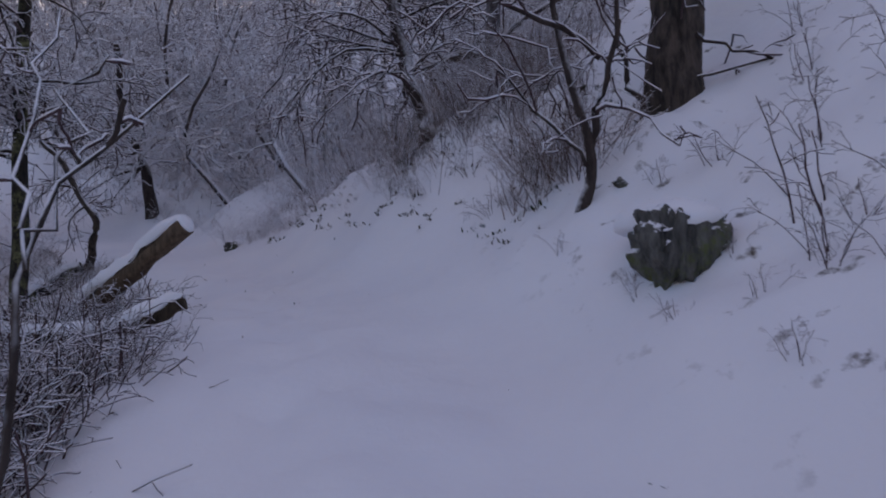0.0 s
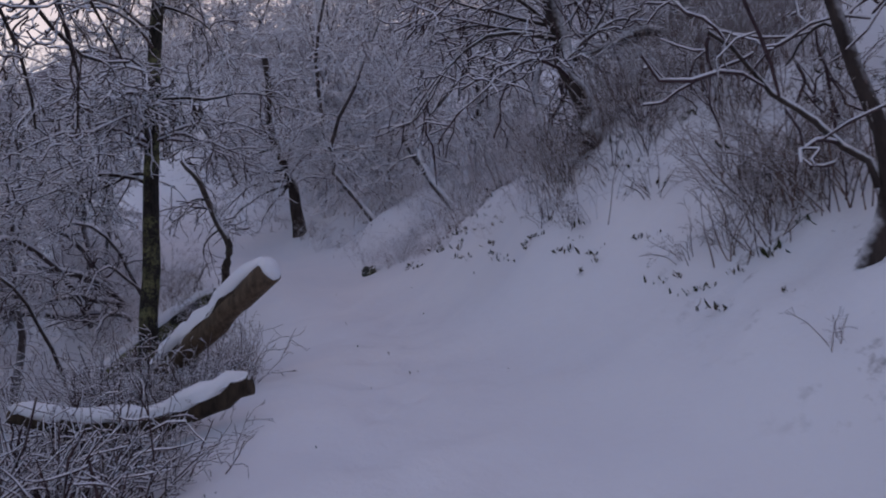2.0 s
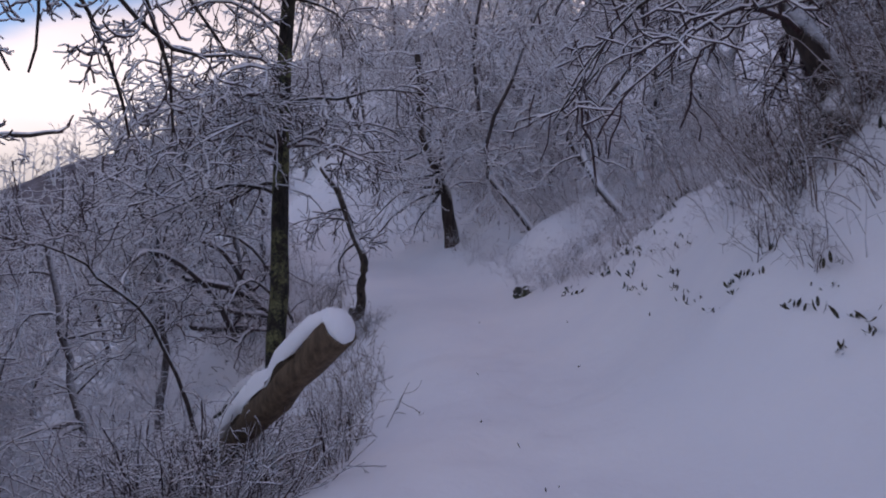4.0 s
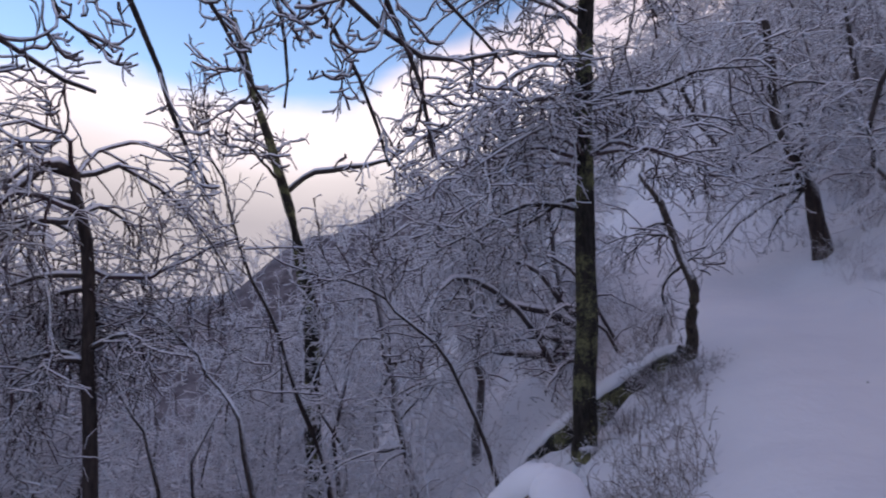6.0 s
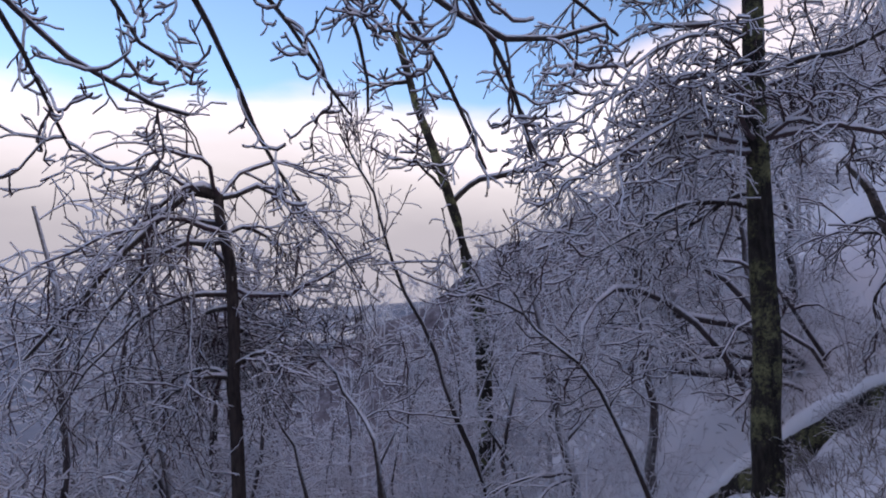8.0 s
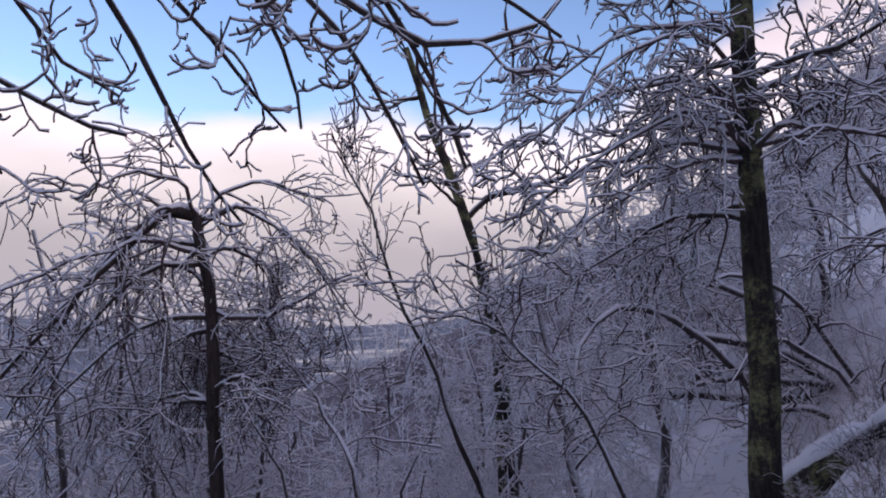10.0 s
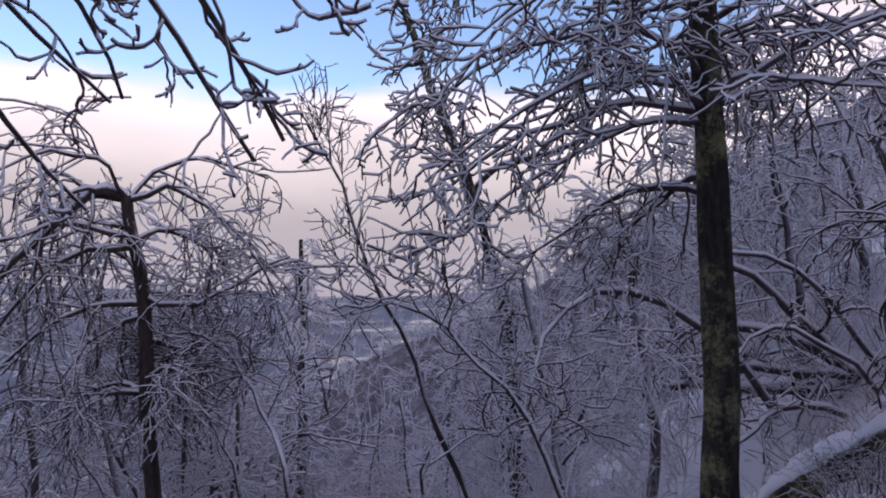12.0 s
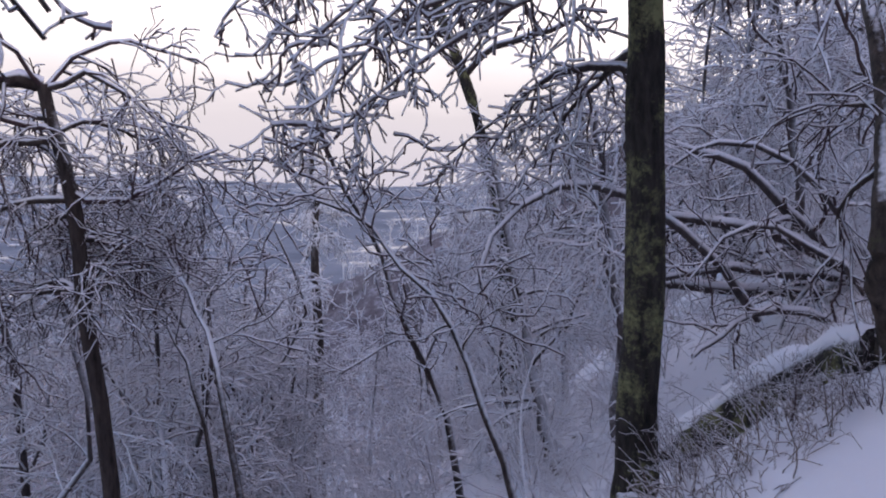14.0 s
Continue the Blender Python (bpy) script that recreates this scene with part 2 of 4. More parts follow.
def height(x, y):
    x, y = np.asarray(x, float), np.asarray(y, float)
    s, zp = lie(x, y)
    foot = 1.12 - 0.42 * smooth(4.2, 6.0, y) - 0.33 * smooth(6.5, 8.0, y) * (1 - smooth(11, 14, y))
    steep = 0.86 + 0.72 * smooth(6.0, 8.0, y) * (1 - smooth(10.5, 14, y))
    fall = 0.5 + 0.35 * smooth(6.0, 9.0, y)
    near = zp + steep * soft(s - foot, 4) - (steep - 0.45 - 0.25 * (1 - smooth(6.5, 8.0, y))) * soft(s - 1.9, 3) - fall * soft(-s - 1.25, 4) - (0.75 - fall) * soft(-s - 4.5, 1)
    off = smooth(0.9, 2.2, np.abs(s + 0.1))
    near = near + footprints(x, y) + off * ripple(x, y, 3, [(3.2, 0.16), (1.3, 0.07), (0.55, 0.03)]) + ripple(x, y, 5, [(0.45, 0.006), (0.8, 0.012), (1.9, 0.02)])
    dx, dy = x - CENTRE[0], y - CENTRE[1]
    r = np.hypot(dx, dy)
    az = np.degrees(np.arctan2(-dx, dy))
    rise = np.tan(np.radians(np.interp(az, RIM_AZ, RIM_ELEV)))
    gully = smooth(30, 75, az) * (1 - smooth(100, 135, az))
    macro = 1.5 + np.minimum(r, RIDGE) * rise - 13 * gully * np.sin(np.pi * np.clip(r / RIDGE, 0, 1)) ** 1.3
    macro = macro + ripple(x, y, 9, [(30, 1.2), (13, 0.5)])
    back = np.maximum(r - RIDGE, 0)
    macro = np.where(r > RIDGE, macro * np.exp(-back / 140) + (1 - np.exp(-back / 140)) * -85, macro)
    hills = 70 * smooth(900, 1500, r) * smooth(92, 106, az) * (0.75 + 0.25 * np.sin(az * 0.22 + 1)) + 120 * smooth(900, 2000, r) * (1 - smooth(60, 90, np.abs(az)))
    macro = macro + hills
    w = smooth(9, 30, r)
    return near * (1 - w) + macro * w


def spread(count, a, far):
    b = math.asinh(far / a)
    return a * np.sinh(b * np.linspace(-1, 1, count))


def build_ground():
    side = 410
    xs, ys = -1.2 + spread(side, 1.4, 4200), 6.0 + spread(side, 2.0, 4200)
    gx, gy = np.meshgrid(xs, ys, indexing="ij")
    gz = height(gx, gy)
    verts = np.stack([gx, gy, gz], -1).reshape(-1, 3)
    i = np.arange(side * side).reshape(side, side)
    quads = np.stack([i[:-1, :-1], i[1:, :-1], i[1:, 1:], i[:-1, 1:]], -1).reshape(-1, 4)
    me = bpy.data.meshes.new("ground")
    fill(me, verts, quads)
    s, _ = lie(gx, gy)
    r = np.hypot(gx - CENTRE[0], gy - CENTRE[1])
    col = np.ones((side * side, 4))
    col[:, 0] = (smooth(1.3, 2.2, np.abs(s + 0.1)) * (1 - smooth(30, 50, r))).ravel()
    col[:, 1] = (smooth(26, 48, r) * 0.85 + 0.15 * smooth(48, 65, r)).ravel()
    # Where the painted haze colour takes over, far out on the valley floor.
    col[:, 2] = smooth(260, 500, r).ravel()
    layer = me.color_attributes.new("cover", "FLOAT_COLOR", "POINT")
    layer.data.foreach_set("color", col.ravel())
    me.materials.append(GROUND_MAT)
    ob = new("ground", me)
    tagged(ob, "snow-covered hillside with a trodden woodland path", "ground", kind="structure")


def fill(me, verts, faces):
    faces = np.asarray(faces)
    k = faces.shape[1]
    me.vertices.add(len(verts))
    me.vertices.foreach_set("co", np.asarray(verts, np.float32).ravel())
    me.loops.add(faces.size)
    me.loops.foreach_set("vertex_index", faces.astype(np.int32).ravel())
    me.polygons.add(len(faces))
    me.polygons.foreach_set("loop_start", np.arange(0, faces.size, k, dtype=np.int32))
    me.polygons.foreach_set("loop_total", np.full(len(faces), k, np.int32))
    me.polygons.foreach_set("use_smooth", np.ones(len(faces), bool))
    me.update(calc_edges=True)


build_ground()

# ---- wood: tubes and growth ----


def unit(v):
    return v / np.maximum(np.linalg.norm(v, axis=-1, keepdims=True), 1e-9)


def tubes(lines, radii, sides=4, snow=0.0):
    """Tapered tubes along many lines of equal count, with a ridge of snow on the upper side. lines (N, n, 3), radii (N, n)."""
    count, n, _ = lines.shape
    tan = unit(np.gradient(lines, axis=1))
    ref = np.where(np.abs(tan[..., 2:3]) > 0.95, np.array([1.0, 0, 0]), np.array([0, 0, 1.0]))
    side = unit(np.cross(tan, ref))
    up = np.cross(side, tan)
    a = np.linspace(0, 2 * np.pi, sides, endpoint=False) + np.pi / 2
    ring = np.cos(a)[:, None] * side[:, :, None, :] + np.sin(a)[:, None] * up[:, :, None, :]
    r = radii[:, :, None, None]
    verts = lines[:, :, None, :] + r * ring
    if snow:
        flat = 1 - np.abs(tan[..., 2])
        heap = snow * flat[:, :, None] * np.maximum(ring[..., 2], 0) * np.minimum(radii, 0.05)[:, :, None]
        verts[..., 2] += heap
    base = (np.arange(count) * n * sides)[:, None, None] + (np.arange(n - 1) * sides)[None, :, None]
    k = np.arange(sides)
    k2 = (k + 1) % sides
    quads = np.stack([base + k, base + k2, base + sides + k2, base + sides + k], -1).reshape(-1, 4)
    return verts.reshape(-1, 3), quads


def tube_mesh(name, groups, mat):
    verts, faces, at = [], [], 0
    for lines, radii, sides, snow in groups:
        v, f = tubes(np.asarray(lines, float), np.asarray(radii, float), sides, snow)
        verts.append(v)
        faces.append(f + at)
        at += len(v)
    me = bpy.data.meshes.new(name)
    fill(me, np.concatenate(verts), np.concatenate(faces))
    me.materials.append(mat)
    return me


def resample(points, n):
    """n points along a smooth curve through the points given."""
    p = np.asarray(points, float)
    p = np.vstack([2 * p[0] - p[1], p, 2 * p[-1] - p[-2]])
    u = np.linspace(0, len(p) - 3 - 1e-6, n)
    i = u.astype(int)
    t = (u - i)[:, None]
    a, b, c, d = p[i], p[i + 1], p[i + 2], p[i + 3]
    return 0.5 * (2 * b + (c - a) * t + (2 * a - 5 * b + 4 * c - d) * t * t + (3 * b - a - 3 * c + d) * t ** 3)


def grow(rng, lines, radii, per, length, spread_deg, n, droop=0.0, wiggle=0.2, start=0.25, thin=0.5, least=0.003, lift_up=0.0, hook=0.0):
    """Side shoots: per shoots on every line, of the lengths given, leaving at about spread_deg."""
    count, m, _ = lines.shape
    which = np.repeat(np.arange(count), per)
    u = rng.uniform(start, 1, len(which)) * (m - 1.001)
    i = u.astype(int)
    f = (u - i)[:, None]
    p = lines[which, i] * (1 - f) + lines[which, i + 1] * f
    r0 = radii[which, i] * thin
    tan = unit(lines[which, i + 1] - lines[which, i])
    perp = unit(np.cross(tan, rng.normal(size=tan.shape)))
    ang = np.radians(rng.normal(spread_deg, 14, len(which)))[:, None]
    d = unit(np.cos(ang) * tan + np.sin(ang) * perp + np.array([0, 0, lift_up]))
    span = rng.uniform(length[0], length[1], len(which)) * (1 - 0.45 * u / m)
    step = (span / (n - 1))[:, None]
    out, rr = [p], [r0]
    for j in range(1, n):
        d = unit(d + rng.normal(size=d.shape) * wiggle + np.array([0, 0, -droop - hook * (1 - 2 * j / (n - 1))]))
        p = p + d * step
        out.append(p)
        rr.append(np.maximum(r0 * (1 - 0.75 * j / (n - 1)), least))
    return np.stack(out, 1), np.stack(rr, 1)


def part(name, me, parent, label=""):
    ob = new(name, me)
    ob.parent = parent
    if label:
        tagged(ob, label)
    return ob


def thing(name, at, label, category, group="", kind=""):
    ob = new(name)
    ob.location = at
    ob.empty_display_size = 0.2
    return tagged(ob, label, category, group, kind)


def base_radius(line, r0, r1, flare=0.0):
    n = len(line)
    t = np.linspace(0, 1, n)
    return (r0 + (r1 - r0) * t + flare * r0 * np.exp(-t * n / 1.5))[None]


def gnarled_trunk(line, rad, depth, seed, mat, sides=28, n=90):
    """A trunk with long ridges and hollows in its bark and roots spreading at its foot."""
    at = np.linspace(0, len(line) - 1, n)
    fine = resample(line, n)
    r = np.interp(at, np.arange(len(line)), rad)
    v, f = tubes(fine[None], r[None], sides)
    v = v.reshape(n, sides, 3)
    for j in range(n):
        for k in range(sides):
            a = 2 * math.pi * k / sides
            p = Vector((math.cos(a) * 2.2, math.sin(a) * 2.2, fine[j, 2] * 1.3 + seed))
            q = Vector((math.cos(a) * 5.0, math.sin(a) * 5.0, fine[j, 2] * 3.5 + seed))
            swell = 1 + depth * (noise.noise(p) + 0.8 * abs(noise.noise(q)) - 0.25)
            v[j, k] = fine[j] + (v[j, k] - fine[j]) * swell
    me = bpy.data.meshes.new("trunk")
    fill(me, v.reshape(-1, 3), f)
    me.materials.append(mat)
    return me


def tree(name, trunk, r0, r1, label, category="tree", limbs=10, limb_len=(1.2, 2.4), spread_deg=65, start=0.3, droop=0.05, twig=2,
         extra=(), seed=1, bark=None, twig_mat=None, group="", dense=(7, 5, 3), lift_up=0.1, twig_len=1.0, twig_r=0.007, sides=4, n_trunk=12, rough=0.03, flare=0.3, limb_thin=0.42, own=14, heap=1.3, kink=0.32, gnarl=0.0, near=False, hook=0.0):
    """A leafless tree in snow. trunk: its bends, from the ground up; extra: chosen limbs as (points, r0, r1)."""
    rng = np.random.RandomState(seed)
    root = np.array(trunk[0], float)
    line = resample(np.array(trunk, float) - root, n_trunk)
    line[1:-1] += rng.normal(size=(n_trunk - 2, 3)) * rough * np.array([1, 1, 0.2])
    rad = base_radius(line, r0, r1, flare)
    ob = thing(name, root, label, category, group)
    if gnarl:
        part("trunk", gnarled_trunk(line, rad[0], gnarl, seed, bark), ob)
    else:
        part("trunk", tube_mesh("trunk", [(line[None], rad, 10, 0.3)], bark or LIMB), ob)
    bough = FAR_BARK if bark is FAR_BARK else LIMB
    big_l, big_r = [], []
    if limbs:
        l1, q1 = grow(rng, line[None], rad, limbs, limb_len, spread_deg, 9, droop, 0.16, start, limb_thin, 0.006, lift_up)
        big_l.append(l1)
        big_r.append(q1)
    for pts, a, b in extra:
        e = resample(np.array(pts, float) - root, 9)
        e[1:-1] += rng.normal(size=(7, 3)) * 0.02
        big_l.append(e[None])
        big_r.append(np.linspace(a, b, 9)[None])
    if big_l:
        l1, q1 = np.concatenate(big_l), np.concatenate(big_r)
        for i in range(min(len(l1), own)):
            part("limb", tube_mesh("limb", [(l1[i:i + 1], q1[i:i + 1], 6 if sides > 3 else 4, 1.1)], bough), ob)
        groups = []
        if len(l1) > own:
            groups.append((l1[own:], q1[own:], 4, 0.9))
        n2, n3, n4 = (10, 7, 4) if near else (6, 4, 3) if sides > 3 else (4, 3, 3)
        l2, q2 = grow(rng, l1, q1, dense[0], (0.45 * twig_len, 1.25 * twig_len), 50, n2, droop * 1.6, kink, 0.15, 0.5, twig_r * 1.3, 0.02, hook)
        groups.append((l2, q2, 6 if near else sides, heap))
        if twig > 1:
            l3, q3 = grow(rng, l2, q2, dense[1], (0.18 * twig_len, 0.55 * twig_len), 48, n3, droop * 1.2 - 0.04, kink if near else kink + 0.13, 0.2, 0.6, twig_r, 0.02, hook)
            groups.append((l3, q3, 5 if near else 3, heap))
        if twig > 2:
            l4, q4 = grow(rng, l3, q3, dense[2], (0.08 * twig_len, 0.26 * twig_len), 45, n4, droop * 2, 0.25, 0.3, 0.7, twig_r * 0.85, 0.02)
            groups.append((l4, q4, 4 if near else 3, 1.2))
        part("crown", tube_mesh("crown", groups, twig_mat or TWIG), ob, "fine twigs loaded with snow")
    return ob


def on_ground(x, y, sink=0.05):
    return (x, y, float(height(x, y)) - sink)


# ---- chosen trees by the path ----
tree("tree", [on_ground(-6.75, 10.98), (-6.8, 11.0, 1.2), (-6.8, 11.0, 3.0), (-6.8, 10.95, 4.4), (-6.68, 10.85, 6.2), (-6.5, 10.8, 9.0)], 0.15, 0.08,
     "slender upright tree with yellow-green moss on its bark", limbs=20, limb_len=(1.6, 3.0), start=0.5, droop=0.12, twig=3, seed=11, bark=MOSSY, dense=(10, 5, 2), twig_r=0.0085, rough=0.012, n_trunk=16,
     limb_thin=0.24, twig_mat=LADEN, gnarl=0.10,
     extra=[([(-6.8, 10.95, 4.45), (-6.5, 10.4, 4.62), (-6.4, 9.7, 4.45), (-6.5, 8.8, 3.8)], 0.034, 0.009),
            ([(-6.8, 10.95, 4.40), (-6.95, 10.3, 4.48), (-7.2, 9.5, 4.2), (-7.6, 8.7, 3.6)], 0.034, 0.009),
            ([(-6.8, 10.95, 4.50), (-7.2, 10.5, 4.75), (-7.7, 9.9, 4.6), (-8.3, 9.2, 4.1)], 0.03, 0.008),
            ([(-6.8, 10.95, 4.62), (-6.6, 10.3, 4.95), (-6.7, 9.4, 4.75), (-6.9, 8.6, 4.2)], 0.03, 0.008),
            ([(-6.8, 10.95, 4.35), (-6.7, 10.4, 4.3), (-6.8, 9.6, 3.9), (-7.0, 9.0, 3.4)], 0.028, 0.008),
            ([(-6.8, 10.95, 4.42), (-6.2, 10.9, 4.5), (-5.7, 11.0, 4.3), (-5.2, 11.3, 4.1)], 0.028, 0.008),
            ([(-6.8, 10.95, 4.45), (-6.6, 11.6, 4.62), (-6.5, 12.3, 4.55), (-6.5, 13.0, 4.35)], 0.034, 0.010),
            ([(-6.8, 10.95, 4.50), (-6.4, 11.5, 4.85), (-6.0, 12.1, 4.95), (-5.7, 12.8, 4.85)], 0.03, 0.009),
            ([(-6.75, 10.9, 5.1), (-6.5, 10.3, 5.3), (-6.4, 9.5, 5.0), (-6.4, 8.9, 4.3)], 0.03, 0.008),
            ([(-6.75, 10.9, 5.4), (-6.9, 10.4, 5.6), (-7.1, 9.7, 5.4), (-7.4, 8.9, 4.7)], 0.03, 0.008),
            ([(-6.7, 10.88, 5.8), (-6.7, 10.2, 6.1), (-6.8, 9.4, 5.9), (-7.0, 8.8, 5.2)], 0.03, 0.008),
            ([(-6.7, 10.86, 6.1), (-7.1, 10.3, 6.4), (-7.5, 9.6, 6.2), (-7.9, 9.0, 5.5)], 0.03, 0.008)])
tree("broken_tree", [on_ground(-9.6, 6.3), (-9.6, 6.2, 0.6), (-9.56, 6.1, 2.1), (-9.5, 6.0, 3.4), (-9.5, 5.87, 4.05)], 0.085, 0.06,
     "snapped tree with a bent-over top and hanging snowy branches", limbs=9, limb_len=(0.9, 1.9), start=0.45, droop=0.17, twig=3, seed=12, dense=(10, 4, 2), rough=0.015, twig_r=0.007, twig_len=1.45, twig_mat=WHIP,
     extra=[([(-9.5, 5.87, 4.03), (-9.36, 5.6, 4.05), (-9.14, 5.1, 3.5), (-8.9, 4.67, 2.9), (-8.78, 4.18, 2.25)], 0.055, 0.02),
            ([(-9.5, 5.9, 4.0), (-9.45, 6.4, 4.1), (-9.3, 7.0, 3.7), (-9.2, 7.5, 3.0)], 0.03, 0.01),
            ([(-9.5, 5.87, 4.0), (-9.5, 5.4, 4.0), (-9.3, 4.9, 3.4), (-9.2, 4.5, 2.6), (-9.1, 4.2, 1.9)], 0.035, 0.012),
            ([(-9.52, 5.95, 3.5), (-9.3, 5.4, 3.4), (-9.1, 4.9, 2.8), (-9.0, 4.5, 2.0)], 0.03, 0.01),
            ([(-9.54, 6.0, 2.9), (-9.4, 5.4, 2.8), (-9.2, 4.8, 2.3), (-9.1, 4.3, 1.5)], 0.028, 0.01),
            ([(-9.5, 5.9, 4.0), (-9.2, 5.7, 4.35), (-8.9, 5.3, 4.4), (-8.6, 4.9, 4.1)], 0.03, 0.01),
            ([(-9.5, 5.9, 4.02), (-9.7, 6.2, 4.4), (-9.8, 6.7, 4.5), (-9.8, 7.3, 4.3)], 0.03, 0.01),
            ([(-9.5, 5.95, 3.6), (-9.1, 5.4, 3.7), (-8.6, 4.8, 3.4), (-8.2, 4.2, 3.0)], 0.03, 0.01),
            ([(-9.55, 6.05, 3.0), (-9.4, 6.6, 2.9), (-9.35, 7.1, 3.15), (-9.3, 7.6, 3.4)], 0.03, 0.012)])
tree("thin_tree", [on_ground(-15.7, 11.5), (-15.6, 11.2, 2.1), (-15.5, 10.95, 3.3), (-15.42, 10.42, 5.05), (-15.3, 9.67, 6.83), (-15.2, 9.1, 8.5)], 0.165, 0.07,
     "tall thin leaning tree with a forked snowy limb", limbs=10, limb_len=(0.9, 2.0), start=0.62, droop=-0.02, twig=2, seed=13, dense=(4, 3, 2), twig_r=0.015, bark=MOSSY, limb_thin=0.34,
     extra=[([(-15.42, 10.48, 4.95), (-15.1, 10.93, 5.39), (-14.4, 11.65, 5.51), (-13.97, 12.34, 5.71)], 0.07, 0.03),
            ([(-15.4, 10.3, 5.2), (-15.2, 9.9, 5.5), (-15.0, 9.5, 5.7), (-14.9, 9.0, 5.7)], 0.04, 0.015)])

# saplings on the slope below the path
tree("sapling", [on_ground(-11.5, 10.2), (-11.6, 9.9, -0.1), (-11.63, 9.35, 1.2), (-11.66, 8.99, 2.25), (-11.64, 8.43, 3.29), (-11.66, 8.06, 4.42), (-11.75, 7.53, 5.4)], 0.05, 0.015,
     "thin leaning sapling with upright snowy twigs", limbs=10, limb_len=(0.6, 1.5), spread_deg=34, start=0.45, droop=-0.07, seed=21, dense=(5, 3, 2), n_trunk=14, kink=0.22)
tree("sapling", [on_ground(-7.45, 10.5), (-7.64, 10.14, 1.16), (-7.9, 9.76, 2.0), (-8.2, 9.32, 2.52), (-8.5, 8.91, 2.88), (-8.75, 8.3, 3.0)], 0.032, 0.012,
     "sapling bowed over by the weight of snow", limbs=9, limb_len=(0.5, 1.1), spread_deg=45, start=0.3, droop=0.0, seed=22, dense=(6, 4, 2), n_trunk=14)
tree("sapling", [on_ground(-8.6, 8.0), (-8.9, 7.7, 1.0), (-9.2, 7.4, 1.7), (-9.6, 7.0, 2.3), (-10.0, 6.5, 2.6)], 0.035, 0.012,
     "thin leaning sapling with upright snowy twigs", limbs=11, limb_len=(0.6, 1.4), spread_deg=40, start=0.35, droop=-0.02, seed=23, dense=(6, 4, 2), n_trunk=14)
tree("sapling", [on_ground(-10.2, 7.4), (-10.3, 7.0, 0.4), (-10.5, 6.5, 1.5), (-10.8, 5.9, 2.2)], 0.03, 0.012,
     "low snowy sapling reaching across the slope", limbs=9, limb_len=(0.6, 1.4), spread_deg=50, start=0.2, droop=0.04, seed=24, dense=(7, 5, 2), n_trunk=14)
tree("tree", [on_ground(-25.2, 6.2), (-25.3, 6.2, -1.0), (-25.5, 6.2, 1.8), (-25.6, 6.1, 4.6)], 0.18, 0.07,
     "frosted tree with hanging twigs lower on the slope", limbs=24, limb_len=(1.0, 2.0), start=0.3, droop=0.2, seed=25, dense=(8, 5, 2), twig_mat=FROST_TWIG, twig_r=0.014, own=6)
tree("tree", [on_ground(-11.0, 11.4), (-11.1, 11.2, 0.0), (-11.3, 10.9, 1.4), (-11.5, 10.6, 3.2)], 0.09, 0.04,
     "snow-dusted young tree lower on the slope", limbs=12, limb_len=(0.9, 2.0), start=0.3, droop=0.12, seed=26, dense=(7, 5, 2), twig_mat=FROST_TWIG, bark=FAR_BARK)

# frosted young trees behind the fallen one, their twigs hanging
for k, (x, y, top, spread_out) in enumerate(((-10.1, 11.9, 4.1, 1.7), (-10.9, 14.4, 5.2, 1.9), (-11.8, 16.0, 6.0, 2.0))):
    g = on_ground(x, y)
    tree("tree", [g, (x + 0.1, y - 0.1, g[2] + 0.4 * (top - g[2])), (x + 0.05, y - 0.3, g[2] + 0.75 * (top - g[2])), (x + 0.1, y - 0.5, top)], 0.07, 0.02,
         "young tree thick with frost, its twigs hanging", limbs=15, limb_len=(0.9, spread_out), spread_deg=55, start=0.3, droop=0.15, seed=91 + k, dense=(8, 5, 2), twig_mat=FROST_TWIG, bark=FAR_BARK, twig_r=0.008)

# the wind-thrown tree with its bowed limbs
tree("fallen_tree", [(-10.0, 15.6, 1.15), (-10.15, 15.0, 1.6), (-10.25, 14.2, 2.3), (-10.32, 13.3, 2.55), (-10.38, 12.5, 2.66)], 0.13, 0.05,
     "leaning tree with long bowed limbs under snow", limbs=7, limb_len=(1.0, 2.2), spread_deg=45, start=0.3, droop=0.12, twig=2, seed=31, dense=(6, 5, 2), flare=0.0, twig_len=1.2, bark=FAR_BARK,
     extra=[([(-9.6, 15.0, 1.3), (-9.7, 14.3, 2.5), (-9.8, 13.6, 3.3), (-9.9, 12.9, 3.5), (-9.9, 12.3, 3.2)], 0.05, 0.015),
            ([(-9.2, 14.6, 1.3), (-9.2, 13.9, 2.2), (-9.2, 13.2, 2.6), (-9.1, 12.6, 2.5), (-9.0, 12.2, 2.1)], 0.04, 0.012),
            ([(-10.2, 14.9, 1.7), (-10.3, 14.0, 2.65), (-10.4, 13.28, 3.27), (-10.5, 12.6, 3.5)], 0.08, 0.03),
            ([(-9.9, 13.4, 1.5), (-9.8, 12.6, 2.4), (-9.82, 11.83, 2.95), (-9.66, 11.12, 3.03), (-9.25, 10.46, 2.76), (-8.9, 10.1, 2.1)], 0.06, 0.02),
            ([(-10.6, 15.0, 1.5), (-10.75, 14.5, 1.66), (-10.75, 13.5, 1.72), (-10.75, 12.4, 1.74)], 0.07, 0.05),
            ([(-10.2, 14.6, 1.9), (-10.1, 13.8, 2.0), (-9.9, 13.0, 2.1), (-9.8, 12.2, 2.0)], 0.06, 0.025),
            ([(-9.4, 13.9, 1.6), (-9.2, 13.1, 1.75), (-9.0, 12.5, 1.5), (-8.8, 12.2, 1.4)], 0.04, 0.02)])

